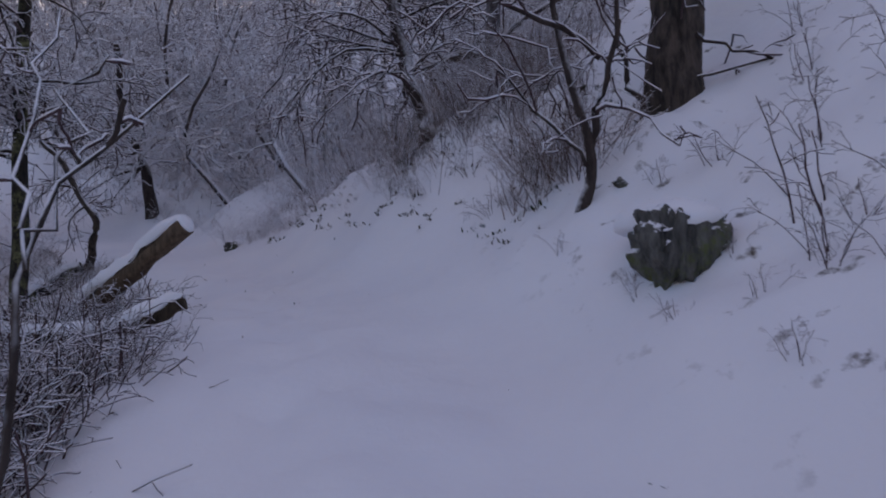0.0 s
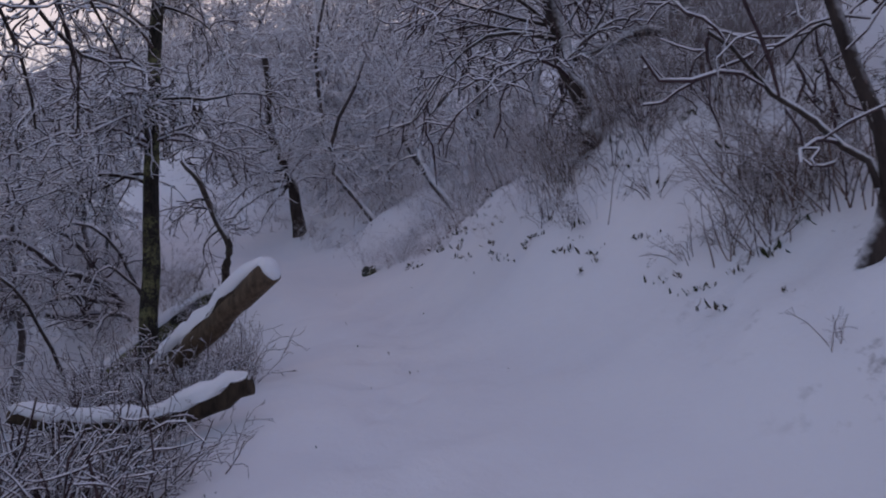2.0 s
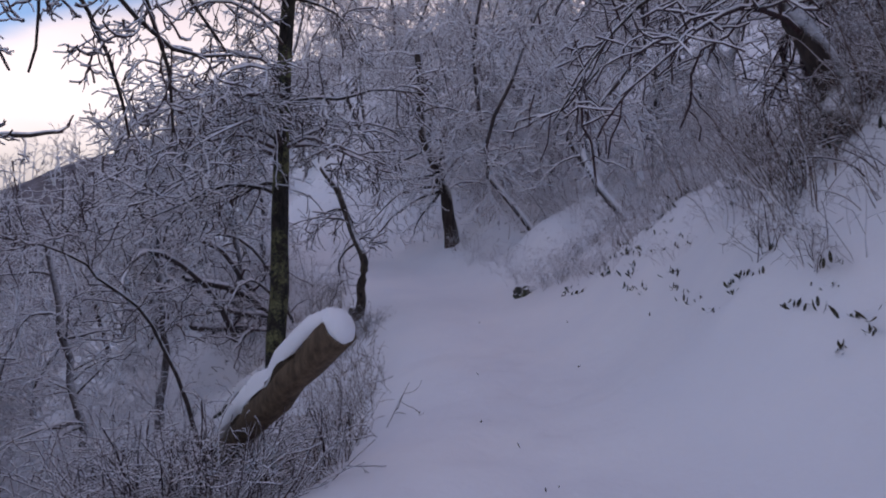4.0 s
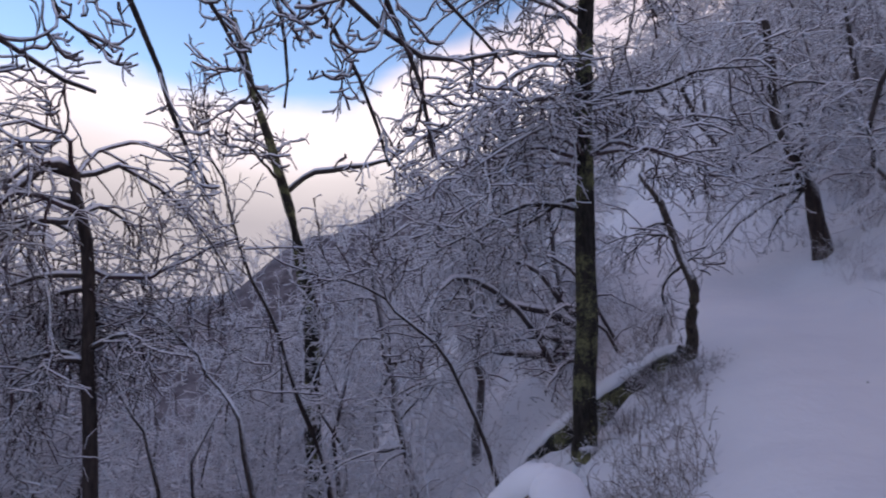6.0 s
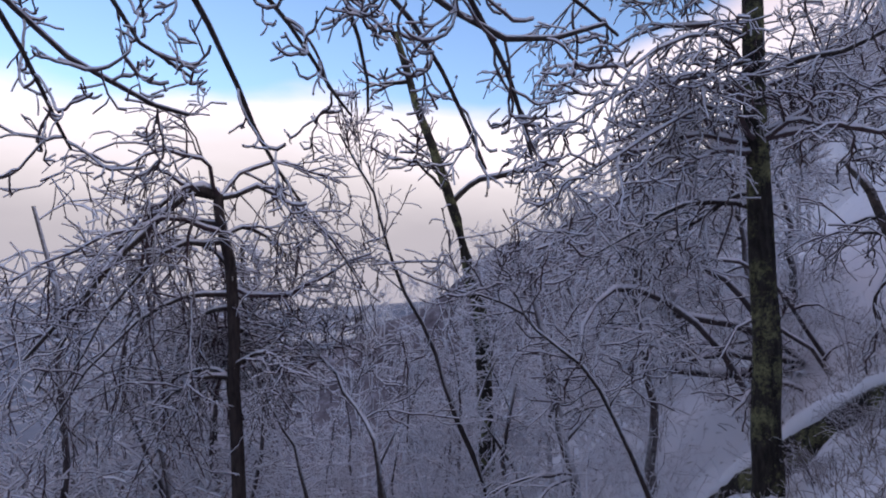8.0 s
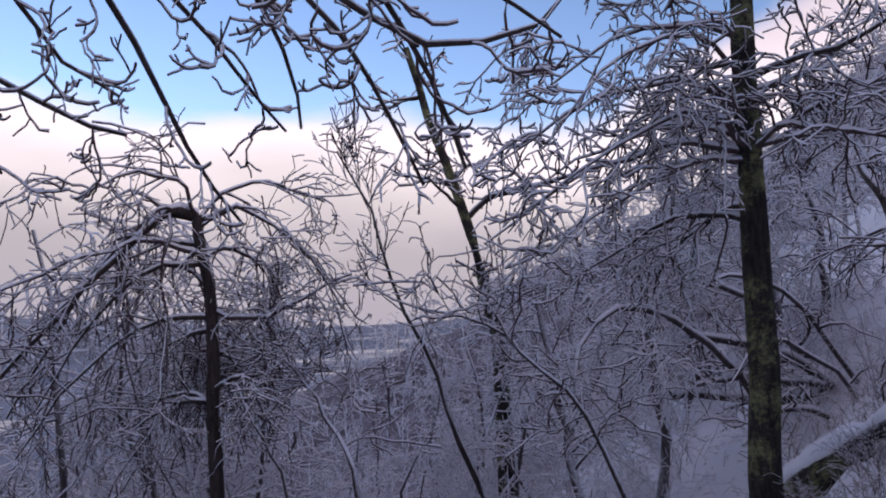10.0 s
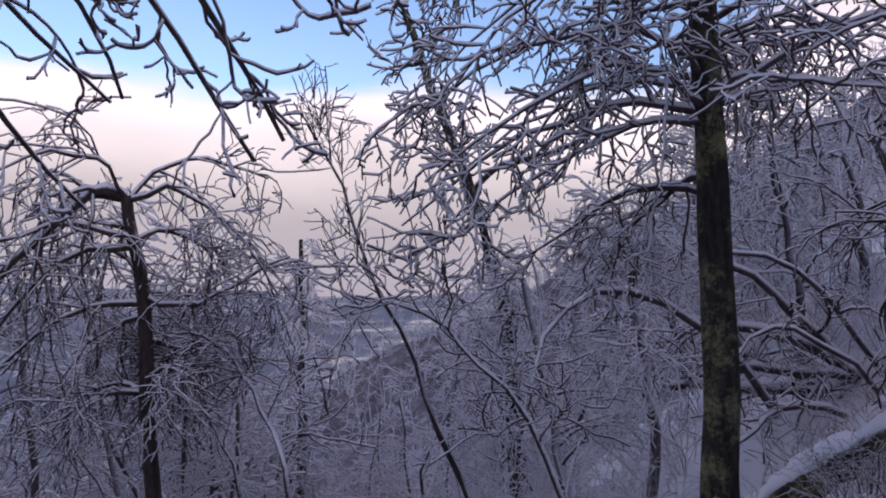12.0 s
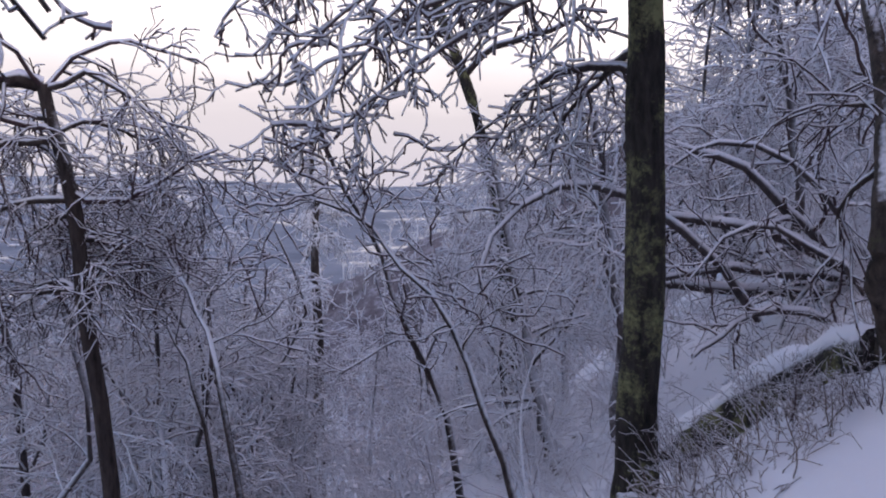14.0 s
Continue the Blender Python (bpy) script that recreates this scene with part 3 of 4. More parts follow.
# trees on the bank above the path
tree("old_tree", [on_ground(2.1, 6.25, 0.25), (2.18, 6.22, 3.0), (2.26, 6.28, 3.9), (2.15, 6.4, 5.2), (1.9, 6.6, 8.0)], 0.29, 0.2,
     "stout old tree with rough dark bark and moss", limbs=9, limb_len=(1.5, 2.6), start=0.55, droop=0.05, seed=41, bark=OLD_BARK, dense=(7, 5, 2), flare=0.4, gnarl=0.22, limb_thin=0.25)
tree("forked_tree", [on_ground(1.13, 5.38), (1.16, 5.36, 2.3), (1.2, 5.34, 2.56), (1.08, 5.4, 3.2), (0.99, 5.47, 3.75), (0.95, 5.5, 4.6)], 0.05, 0.02,
     "small forked tree with bare snowy branches", limbs=3, limb_len=(0.5, 1.0), start=0.55, droop=0.03, seed=42, dense=(5, 4, 2), rough=0.02, limb_thin=0.3,
     extra=[([(1.19, 5.34, 2.55), (1.3, 5.26, 2.95), (1.37, 5.2, 3.3), (1.38, 5.06, 3.95)], 0.036, 0.016),
            ([(1.17, 5.34, 2.45), (1.0, 5.4, 2.75), (0.75, 5.5, 3.0), (0.5, 5.5, 3.3)], 0.02, 0.01),
            ([(1.3, 5.28, 3.3), (0.9, 5.3, 3.6), (0.5, 5.2, 3.75), (0.2, 5.2, 3.95)], 0.028, 0.01)])
tree("leaning_tree", [on_ground(-0.1, 8.5, 0.1), (-0.15, 8.55, 3.7), (-0.36, 8.7, 4.4), (-0.58, 8.9, 5.5), (-0.95, 9.1, 7.4)], 0.105, 0.065,
     "leaning dark tree on the bank with snowy branches", limbs=22, limb_len=(1.2, 2.8), start=0.25, droop=0.08, seed=43, dense=(9, 5, 2), limb_thin=0.25)
tree("tree", [on_ground(0.85, 9.4), (0.82, 9.35, 4.4), (0.8, 9.3, 6.0), (0.75, 9.2, 8.5)], 0.13, 0.08,
     "upright dark tree higher on the bank", limbs=12, limb_len=(1.2, 2.6), start=0.35, droop=0.08, seed=44, dense=(7, 5, 2), twig_mat=FROST_TWIG, bark=FAR_BARK)
tree("tree", [on_ground(-7.4, 17.5, 0.1), (-7.5, 17.4, 4.5), (-7.65, 17.25, 5.2), (-7.95, 17.0, 6.2), (-8.1, 16.9, 8.0)], 0.15, 0.07,
     "dark tree beside the bend of the path, thick with frosted twigs", limbs=26, limb_len=(1.4, 3.0), start=0.32, droop=0.13, seed=45, dense=(10, 5, 2), twig_mat=FROST_TWIG, own=10, limb_thin=0.28)


tree("dead_branch", [(2.3, 6.0, 3.35), (2.7, 5.95, 3.42), (3.1, 5.9, 3.52), (3.45, 5.9, 3.6)], 0.014, 0.006,
     "thin dead branch caught on the bank beside the old tree", "branch", limbs=3, limb_len=(0.2, 0.5), start=0.3, seed=46, dense=(2, 1, 1), twig=1, flare=0, n_trunk=8)
tree("dead_branch", [(2.35, 6.0, 3.75), (2.6, 5.95, 3.6), (2.9, 5.9, 3.5), (3.15, 5.85, 3.38)], 0.018, 0.008,
     "dark dead branch leaning from the old tree to the bank", "branch", limbs=3, limb_len=(0.2, 0.5), start=0.3, seed=47, dense=(2, 1, 1), twig=1, flare=0, n_trunk=8)
tree("dead_branch", [(1.95, 6.1, 2.85), (1.8, 6.0, 3.2), (1.72, 6.0, 3.45), (1.66, 6.0, 3.9)], 0.04, 0.02,
     "broken dark stem at the foot of the old tree", "branch", limbs=2, limb_len=(0.3, 0.5), start=0.4, seed=48, dense=(2, 1, 1), twig=1, flare=0.2, n_trunk=8)

# a tree beside the path whose boughs hang over it
tree("overhanging_tree", [on_ground(-3.9, 3.0), (-3.95, 3.1, 1.5), (-4.2, 3.5, 3.6), (-4.6, 4.2, 5.4), (-4.9, 4.8, 7.0)], 0.14, 0.07,
     "tree with boughs of snow-tipped twigs hanging over the path", limbs=3, limb_len=(0.8, 1.2), start=0.85, droop=0.0, twig=3, seed=51, dense=(6, 3, 2), twig_r=0.0075, twig_len=0.9, twig_mat=LADEN, heap=1.7, kink=0.26, near=True, hook=0.42,
     extra=[([(-4.7, 4.4, 5.7), (-5.5, 5.0, 5.75), (-6.1, 5.7, 5.05), (-6.22, 6.05, 4.45), (-6.45, 6.3, 4.0), (-6.65, 6.6, 3.6)], 0.034, 0.012),
            ([(-4.4, 3.9, 4.9), (-5.4, 4.1, 5.35), (-6.3, 4.4, 5.05), (-6.5, 4.9, 4.6), (-6.61, 5.36, 4.32), (-6.75, 5.75, 4.25)], 0.031, 0.012),
            ([(-4.8, 4.6, 6.2), (-5.3, 5.9, 5.9), (-5.6, 6.9, 5.05), (-5.68, 7.46, 4.41), (-5.84, 7.8, 3.8)], 0.031, 0.012),
            ([(-4.8, 4.7, 6.4), (-5.1, 6.0, 5.6), (-5.25, 7.0, 4.85), (-5.2, 7.7, 4.52), (-5.15, 8.35, 4.65)], 0.031, 0.012),
            ([(-4.8, 4.8, 6.3), (-4.9, 6.3, 5.7), (-5.15, 7.3, 4.95), (-5.28, 7.75, 4.3), (-5.5, 8.0, 3.85)], 0.029, 0.012),
            ([(-4.6, 4.4, 5.6), (-5.3, 5.4, 5.4), (-5.75, 6.2, 4.9), (-6.0, 6.6, 4.5), (-6.2, 6.9, 4.2)], 0.025, 0.010),
            ([(-4.5, 4.2, 5.2), (-5.2, 4.6, 5.2), (-5.9, 5.2, 4.95), (-6.2, 5.5, 4.6), (-6.3, 5.8, 4.4)], 0.025, 0.010),
            ([(-4.7, 4.5, 5.9), (-5.2, 6.0, 5.6), (-5.5, 6.6, 5.0), (-5.8, 6.9, 4.6), (-6.1, 7.0, 4.2)], 0.025, 0.010),
            ([(-4.4, 4.0, 5.0), (-5.2, 4.4, 4.9), (-5.9, 4.7, 4.6), (-6.3, 4.9, 4.2), (-6.6, 5.0, 3.9)], 0.025, 0.010),
            ([(-4.8, 4.7, 6.2), (-4.8, 6.2, 5.8), (-4.9, 7.2, 5.1), (-5.1, 7.9, 4.9), (-5.4, 8.6, 4.7)], 0.025, 0.010)])

# the snow-laden sapling close to the start of the walk
tree("sapling", [on_ground(-1.25, 1.12), (-0.95, 1.2, 0.75), (-0.81, 1.26, 1.14), (-0.82, 1.31, 1.47), (-0.80, 1.36, 1.68), (-0.71, 1.46, 1.84), (-0.58, 1.57, 2.02)], 0.011, 0.0035,
     "forked sapling coated in snow at the edge of the path", limbs=2, limb_len=(0.1, 0.2), spread_deg=35, start=0.6, droop=-0.03, twig=1, seed=61, dense=(2, 1, 1), rough=0.006, twig_len=0.16, twig_r=0.0032,
     extra=[([(-0.80, 1.31, 1.56), (-0.78, 1.41, 1.82), (-0.74, 1.51, 2.05)], 0.0052, 0.003),
            ([(-0.81, 1.31, 1.64), (-0.86, 1.42, 1.9), (-0.9, 1.6, 2.2)], 0.0052, 0.003),
            ([(-0.9, 1.22, 0.9), (-0.95, 1.3, 1.3), (-0.93, 1.35, 1.7)], 0.006, 0.003)])


# ---- logs ----
def log_body(line, radius, sides=14, wobble=0.06, seed=0, flat=1.0):
    """A solid log with closed ends and an uneven girth."""
    rng = np.random.RandomState(seed)
    n = len(line)
    lift = rng.normal(size=(n, sides)) * wobble
    v, f = tubes(line[None], np.asarray(radius)[None], sides)
    v = v.reshape(n, sides, 3)
    v = line[:, None] + (v - line[:, None]) * (1 + lift)[..., None]
    me = bpy.data.meshes.new("log")
    bm = bmesh.new()
    vs = [[bm.verts.new(p) for p in ring] for ring in v]
    for a, b in zip(vs[:-1], vs[1:]):
        for i in range(sides):
            bm.faces.new((a[i], a[(i + 1) % sides], b[(i + 1) % sides], b[i])).smooth = True
    bm.faces.new(vs[0])
    bm.faces.new(vs[-1])
    bmesh.ops.recalc_face_normals(bm, faces=bm.faces)
    bm.to_mesh(me)
    bm.free()
    return me


def snow_roll(line, width, thick, seed=0, sides=12):
    """A rounded roll of snow lying along the top of a log."""
    rng = np.random.RandomState(seed)
    n = len(line)
    t = np.linspace(0, 1, n)
    w = np.asarray(width) * (0.86 + 0.14 * np.sin(t * 17 + seed) + 0.06 * rng.normal(size=n)) * np.minimum(1, np.minimum(t, 1 - t) * 9 + 0.35)
    v, f = tubes(line[None], w[None], sides)
    v = v.reshape(n, sides, 3)
    rel = v - line[:, None]
    tan = unit(np.gradient(line, axis=0))
    up = unit(np.array([0, 0, 1.0]) - tan * tan[:, 2:3])
    h = (rel * up[:, None]).sum(-1, keepdims=True)
    rel = rel + up[:, None] * (np.where(h > 0, h * thick, h * 0.35) - h)
    edge = np.where(h < 0.3 * w[:, None, None], 0.014, 0.005)
    v = line[:, None] + rel + rng.normal(size=v.shape) * edge
    me = bpy.data.meshes.new("snow")
    bm = bmesh.new()
    vs = [[bm.verts.new(p) for p in ring] for ring in v]
    for a, b in zip(vs[:-1], vs[1:]):
        for i in range(sides):
            bm.faces.new((a[i], a[(i + 1) % sides], b[(i + 1) % sides], b[i])).smooth = True
    bm.faces.new(vs[0]).smooth = True
    bm.faces.new(vs[-1]).smooth = True
    bmesh.ops.recalc_face_normals(bm, faces=bm.faces)
    bm.to_mesh(me)
    bm.free()
    me.materials.append(SNOW_MAT)
    return me


def log(name, points, r0, r1, label, mat, snow_w=0.9, snow_t=0.8, seed=0, n=16, end_snow=False, bark_strip=None):
    root = np.array(points[0], float)
    line = resample(np.array(points, float) - root, n)
    rng = np.random.RandomState(seed + 5)
    line[1:-1] += rng.normal(size=(n - 2, 3)) * 0.008
    rad = np.linspace(r0, r1, n)
    ob = thing(name, root, label, "log")
    me = log_body(line, rad, seed=seed, wobble=0.035)
    me.materials.append(mat)
    part("wood", me, ob)
    if bark_strip:
        top = line[1:-1] + np.array([0, 0, 1]) * rad[1:-1, None] * 0.34
        me = log_body(top, rad[1:-1] * 0.90, seed=seed + 3, wobble=0.10)
        me.materials.append(bark_strip)
        part("bark", me, ob, "ragged strip of dark bark")
    tan = unit(np.gradient(line, axis=0))
    up = unit(np.array([0, 0, 1.0]) - tan * tan[:, 2:3])
    top = line + up * (rad[:, None] * 0.74)
    part("snow", snow_roll(top, rad * snow_w, snow_t, seed), ob, "thick roll of snow")
    if end_snow:
        d = Vector(unit(line[-1] - line[-2]))
        turn = d.to_track_quat("Z", "Y").to_matrix()
        me = bpy.data.meshes.new("snow_cap")
        bm = bmesh.new()
        bmesh.ops.create_icosphere(bm, subdivisions=4, radius=1.0)
        mid = Vector(line[-1]) + Vector((0, 0, 0.02)) - d * 0.01
        for v in bm.verts:
            p = v.co * (1 + 0.06 * noise.noise(v.co * 2.3))
            v.co = mid + turn @ Vector((p.x * 0.9 * r1, p.y * 1.08 * r1, p.z * 0.06))
        for f in bm.faces:
            f.smooth = True
        bm.to_mesh(me)
        bm.free()
        me.materials.append(SNOW_MAT)
        part("snow_cap", me, ob, "smooth snow stuck to the sawn end")
    return ob


log("log", [(-5.4, 8.5, -0.3), (-4.9, 8.1, 0.6), (-4.2, 7.5, 1.15), (-3.6, 7.05, 1.45), (-3.05, 6.7, 1.76), (-2.43, 6.49, 2.19)], 0.085, 0.095,
    "sawn log raised at one end, bare brown wood under snow", OLD_WOOD, 1.25, 1.5, 3, 24, True, LOG_BARK)
log("log", [(-3.72, 5.55, 1.26), (-3.4, 5.6, 1.21), (-3.05, 5.65, 1.19), (-2.75, 5.68, 1.22), (-2.45, 5.7, 1.32), (-2.16, 5.74, 1.46)], 0.05, 0.065,
    "broken dark log lying at the path's edge under snow", LOG_BARK, 1.3, 1.35, 7, 18)
log("log", [(-8.9, 12.05, 0.08), (-8.2, 12.14, 0.73), (-7.4, 12.32, 1.41), (-6.5, 12.5, 2.0)], 0.28, 0.24,
    "mossy fallen trunk with a thick roll of snow", MOSSY, 0.82, 0.85, 9, 22)
tree("crooked_branch", [(-6.5, 12.5, 1.95), (-6.32, 12.32, 2.3), (-6.2, 12.15, 2.6), (-6.15, 12.12, 2.95), (-6.6, 12.4, 3.4), (-7.05, 12.6, 4.1), (-7.6, 12.9, 4.55)], 0.075, 0.042,
     "crooked dark branch rising from the fallen trunk", "branch", bark=OLD_BARK, limbs=6, limb_len=(0.4, 1.0), start=0.55, droop=0.05, seed=71, dense=(5, 4, 2), rough=0.012, n_trunk=18)


# ---- stones ----
def stone(name, at, size, seed, label, cuts=9, turn=0.0):
    rng = np.random.RandomState(seed)
    me = bpy.data.meshes.new(name)
    bm = bmesh.new()
    bmesh.ops.create_icosphere(bm, subdivisions=5, radius=1.0)
    planes = [(unit(rng.normal(size=3)), rng.uniform(0.5, 0.8)) for _ in range(cuts)]
    for v in bm.verts:
        p = np.array(v.co)
        for nrm, d in planes:
            over = p @ nrm - d
            if over > 0:
                p = p - nrm * over * 0.98
        p = p * (1 + 0.30 * noise.noise(Vector(p * 1.9 + seed)) + 0.24 * noise.noise(Vector(p * 4.5)) + 0.12 * noise.noise(Vector(p * 11)))
        if p[2] < 0:
            p[:2] *= 1 + 0.75 * p[2]
        v.co = Vector(p * np.array(size))
    for f in bm.faces:
        f.smooth = True
    bm.to_mesh(me)
    bm.free()
    me.materials.append(ROCK)
    ob = thing(name, at, label, "rock")
    ob.rotation_euler[2] = turn
    part("stone", me, ob)
    return ob


def snow_mound(parent, at, size, seed):
    me = bpy.data.meshes.new("snow")
    bm = bmesh.new()
    bmesh.ops.create_icosphere(bm, subdivisions=3, radius=1.0)
    for v in bm.verts:
        p = np.array(v.co)
        p = p * (1 + 0.12 * noise.noise(Vector(p * 1.7 + seed)) + 0.05 * noise.noise(Vector(p * 5)))
        if p[2] < 0:
            p[2] *= 0.5
        v.co = Vector(np.array(at) + p * np.array(size))
    for f in bm.faces:
        f.smooth = True
    bm.to_mesh(me)
    bm.free()
    me.materials.append(SNOW_MAT)
    part("snow", me, parent, "rounded cap of snow")


boulder = stone("boulder", (1.5, 4.22, 1.68), (0.31, 0.28, 0.38), 5, "dark mossy boulder in the bank under snow", 11, 0.4)
snow_mound(boulder, (0.08, 0.2, 0.2), (0.36, 0.36, 0.18), 2)
snow_mound(boulder, (-0.11, 0.02, 0.01), (0.10, 0.07, 0.035), 6)
small = stone("boulder", (-4.12, 13.5, 2.42), (0.17, 0.16, 0.17), 8, "small mossy stone at the foot of the bank")
snow_mound(small, (0.05, 0.1, 0.1), (0.16, 0.16, 0.1), 4)
stone("boulder", on_ground(1.45, 5.35, 0.01), (0.075, 0.06, 0.07), 12, "small dark stone poking out of the snow")


# ---- undergrowth ----
def shrub(name, label, category, stems, tall, seed, mat, bow=0.08, fan=0.5, twigs=(3, 2), r=0.007, width=0.25, group=""):
    rng = np.random.RandomState(seed)
    n = 7
    a = rng.uniform(0, 2 * np.pi, stems)
    p = np.stack([np.cos(a), np.sin(a), np.zeros(stems)], 1) * rng.uniform(0, width, (stems, 1))
    d = unit(np.stack([np.cos(a) * fan * rng.uniform(0.2, 1, stems), np.sin(a) * fan * rng.uniform(0.2, 1, stems), np.ones(stems)], 1))
    step = (rng.uniform(0.5, 1.0, stems) * tall / (n - 1))[:, None]
    p = p - d * 0.15
    out = [p]
    for j in range(1, n):
        d = unit(d + rng.normal(size=d.shape) * 0.12 + np.array([0, 0, -bow]))
        p = p + d * step
        out.append(p)
    lines = np.stack(out, 1)
    rad = np.linspace(1, 0.4, n)[None] * rng.uniform(0.7, 1.3, (stems, 1)) * r
    lead = min(4, stems)
    groups = [(lines[lead:], rad[lead:], 3, 1.2)] if stems > lead else []
    own = [[(lines[i:i + 1], rad[i:i + 1] * 1.25, 5, 1.2)] for i in range(lead)]

    def share(kids, kr, per):
        """Each leading stem keeps its own twigs; the rest go to the joined growth."""
        for i in range(lead):
            own[i].append((kids[i * per:(i + 1) * per], kr[i * per:(i + 1) * per], 3, 1.2))
        if stems > lead:
            groups.append((kids[lead * per:], kr[lead * per:], 3, 1.2))

    if twigs:
        l2, q2 = grow(rng, lines, rad, twigs[0], (0.12 * tall, 0.38 * tall), 45, 4, bow, 0.25, 0.3, 0.6, r * 0.45)
        share(l2, q2, twigs[0])
        if twigs[1]:
            l3, q3 = grow(rng, l2, q2, twigs[1], (0.06 * tall, 0.18 * tall), 45, 3, bow, 0.25, 0.3, 0.7, r * 0.4)
            share(l3, q3, twigs[0] * twigs[1])
    ob = thing(name, (0, 0, 0), label, category, group)
    for i in range(lead):
        part("stem", tube_mesh("stem", own[i], mat), ob)
    if groups:
        part("growth", tube_mesh("growth", groups, mat), ob)
    return ob


def scatter(ob, spots):
    """The thing itself goes to the first spot, copies of it to the others. Spots: x, y, size, turn."""
    first = True
    for x, y, size, turn in spots:
        at = on_ground(x, y, 0.03)
        m = pose(*at, 0, 0, turn)
        if first:
            ob.matrix_basis = m
            ob.scale = (size, size, size)
            first = False
        else:
            c = copy_thing(ob, m)
            c.scale = (size, size, size)


def spots(seed, count, box, size, keep):
    rng = np.random.RandomState(seed)
    out = []
    for _ in range(count * 60):
        x, y = rng.uniform(box[0], box[1]), rng.uniform(box[2], box[3])
        if keep(x, y) and len(out) < count:
            out.append((x, y, rng.uniform(*size), rng.uniform(0, 360)))
    return out


def off_path(x, y):
    return float(lie(np.array(x), np.array(y))[0])


EYE_AT = np.array((-2.0, 8.0, 3.0))


def azimuth(x, y):
    return math.degrees(math.atan2(-(x - EYE_AT[0]), y - EYE_AT[1])), math.hypot(x - EYE_AT[0], y - EYE_AT[1])


def bank_foot(y):
    return float(np.interp(y, [5.2, 6.4, 6.86, 7.66, 10], [1.75, 1.55, 1.3, 0.88, 0.85]))


# reddish stems on the bank above the path
bank_stems = [shrub("shrub", ("thicket of thin reddish-brown stems dusted with snow", "low tangle of frosted grey stems on the bank", "arching frosted briar on the bank")[i], "shrub", 18, 1.25, 80 + i,
                    (REED, FROST_TWIG, FROST_TWIG)[i], (0.07, 0.12, 0.16)[i], 0.75, (4, 2), 0.006, 0.5, "shrubs on the bank") for i in range(3)]
bank = spots(3, 66, (-9, 2.2, 5.5, 19), (0.4, 0.85), lambda x, y: (bank_foot(y) + 0.3 if y < 8.5 else 1.2) < off_path(x, y) < 3.8 and not (x > 0.9 and y < 8))
thick = spots(16, 48, (-0.9, 1.9, 5.9, 10.0), (0.4, 0.85), lambda x, y: bank_foot(y) + 0.45 < off_path(x, y) < 3.6 and not (x > 1.5 and y < 7.5))
sprigs = spots(17, 26, (-5.5, -0.6, 9.3, 14.5), (0.28, 0.55), lambda x, y: 0.95 < off_path(x, y) < 2.3)
for i, ob in enumerate(bank_stems):
    scatter(ob, bank[i::3] + (thick if i == 0 else sprigs[i::2]))

# low growth that breaks the face of the bank beside the path
face = spots(14, 40, (-7, 1.2, 5.6, 14), (0.2, 0.5), lambda x, y: bank_foot(y) + (0.15 if y < 8.5 else 0.6) < off_path(x, y) < 2.9)
face += spots(15, 56, (-0.6, 1.6, 5.8, 9.2), (0.25, 0.6), lambda x, y: bank_foot(y) + 0.2 < off_path(x, y) < 3.2)
face_stems = [shrub("shrub", ("small clump of dark briar stems in the snowy bank", "small tuft of dry brown stems in the snowy bank")[i], "shrub", 14, 1.2, 86 + i,
                    (TWIG, REED)[i], (0.10, 0.05)[i], 0.9, (3, 2), 0.008, 0.4, "shrubs on the bank face") for i in range(2)]
for i, ob in enumerate(face_stems):
    scatter(ob, face[i::2])

# dark brush below the path where the walk begins
brush = [shrub("shrub", "tangle of dark snowy stems at the path's edge", "shrub", 34, 1.0, 90 + i, TWIG, 0.09, 0.8, (4, 1), 0.008, 0.45, "brush along the path") for i in range(3)]
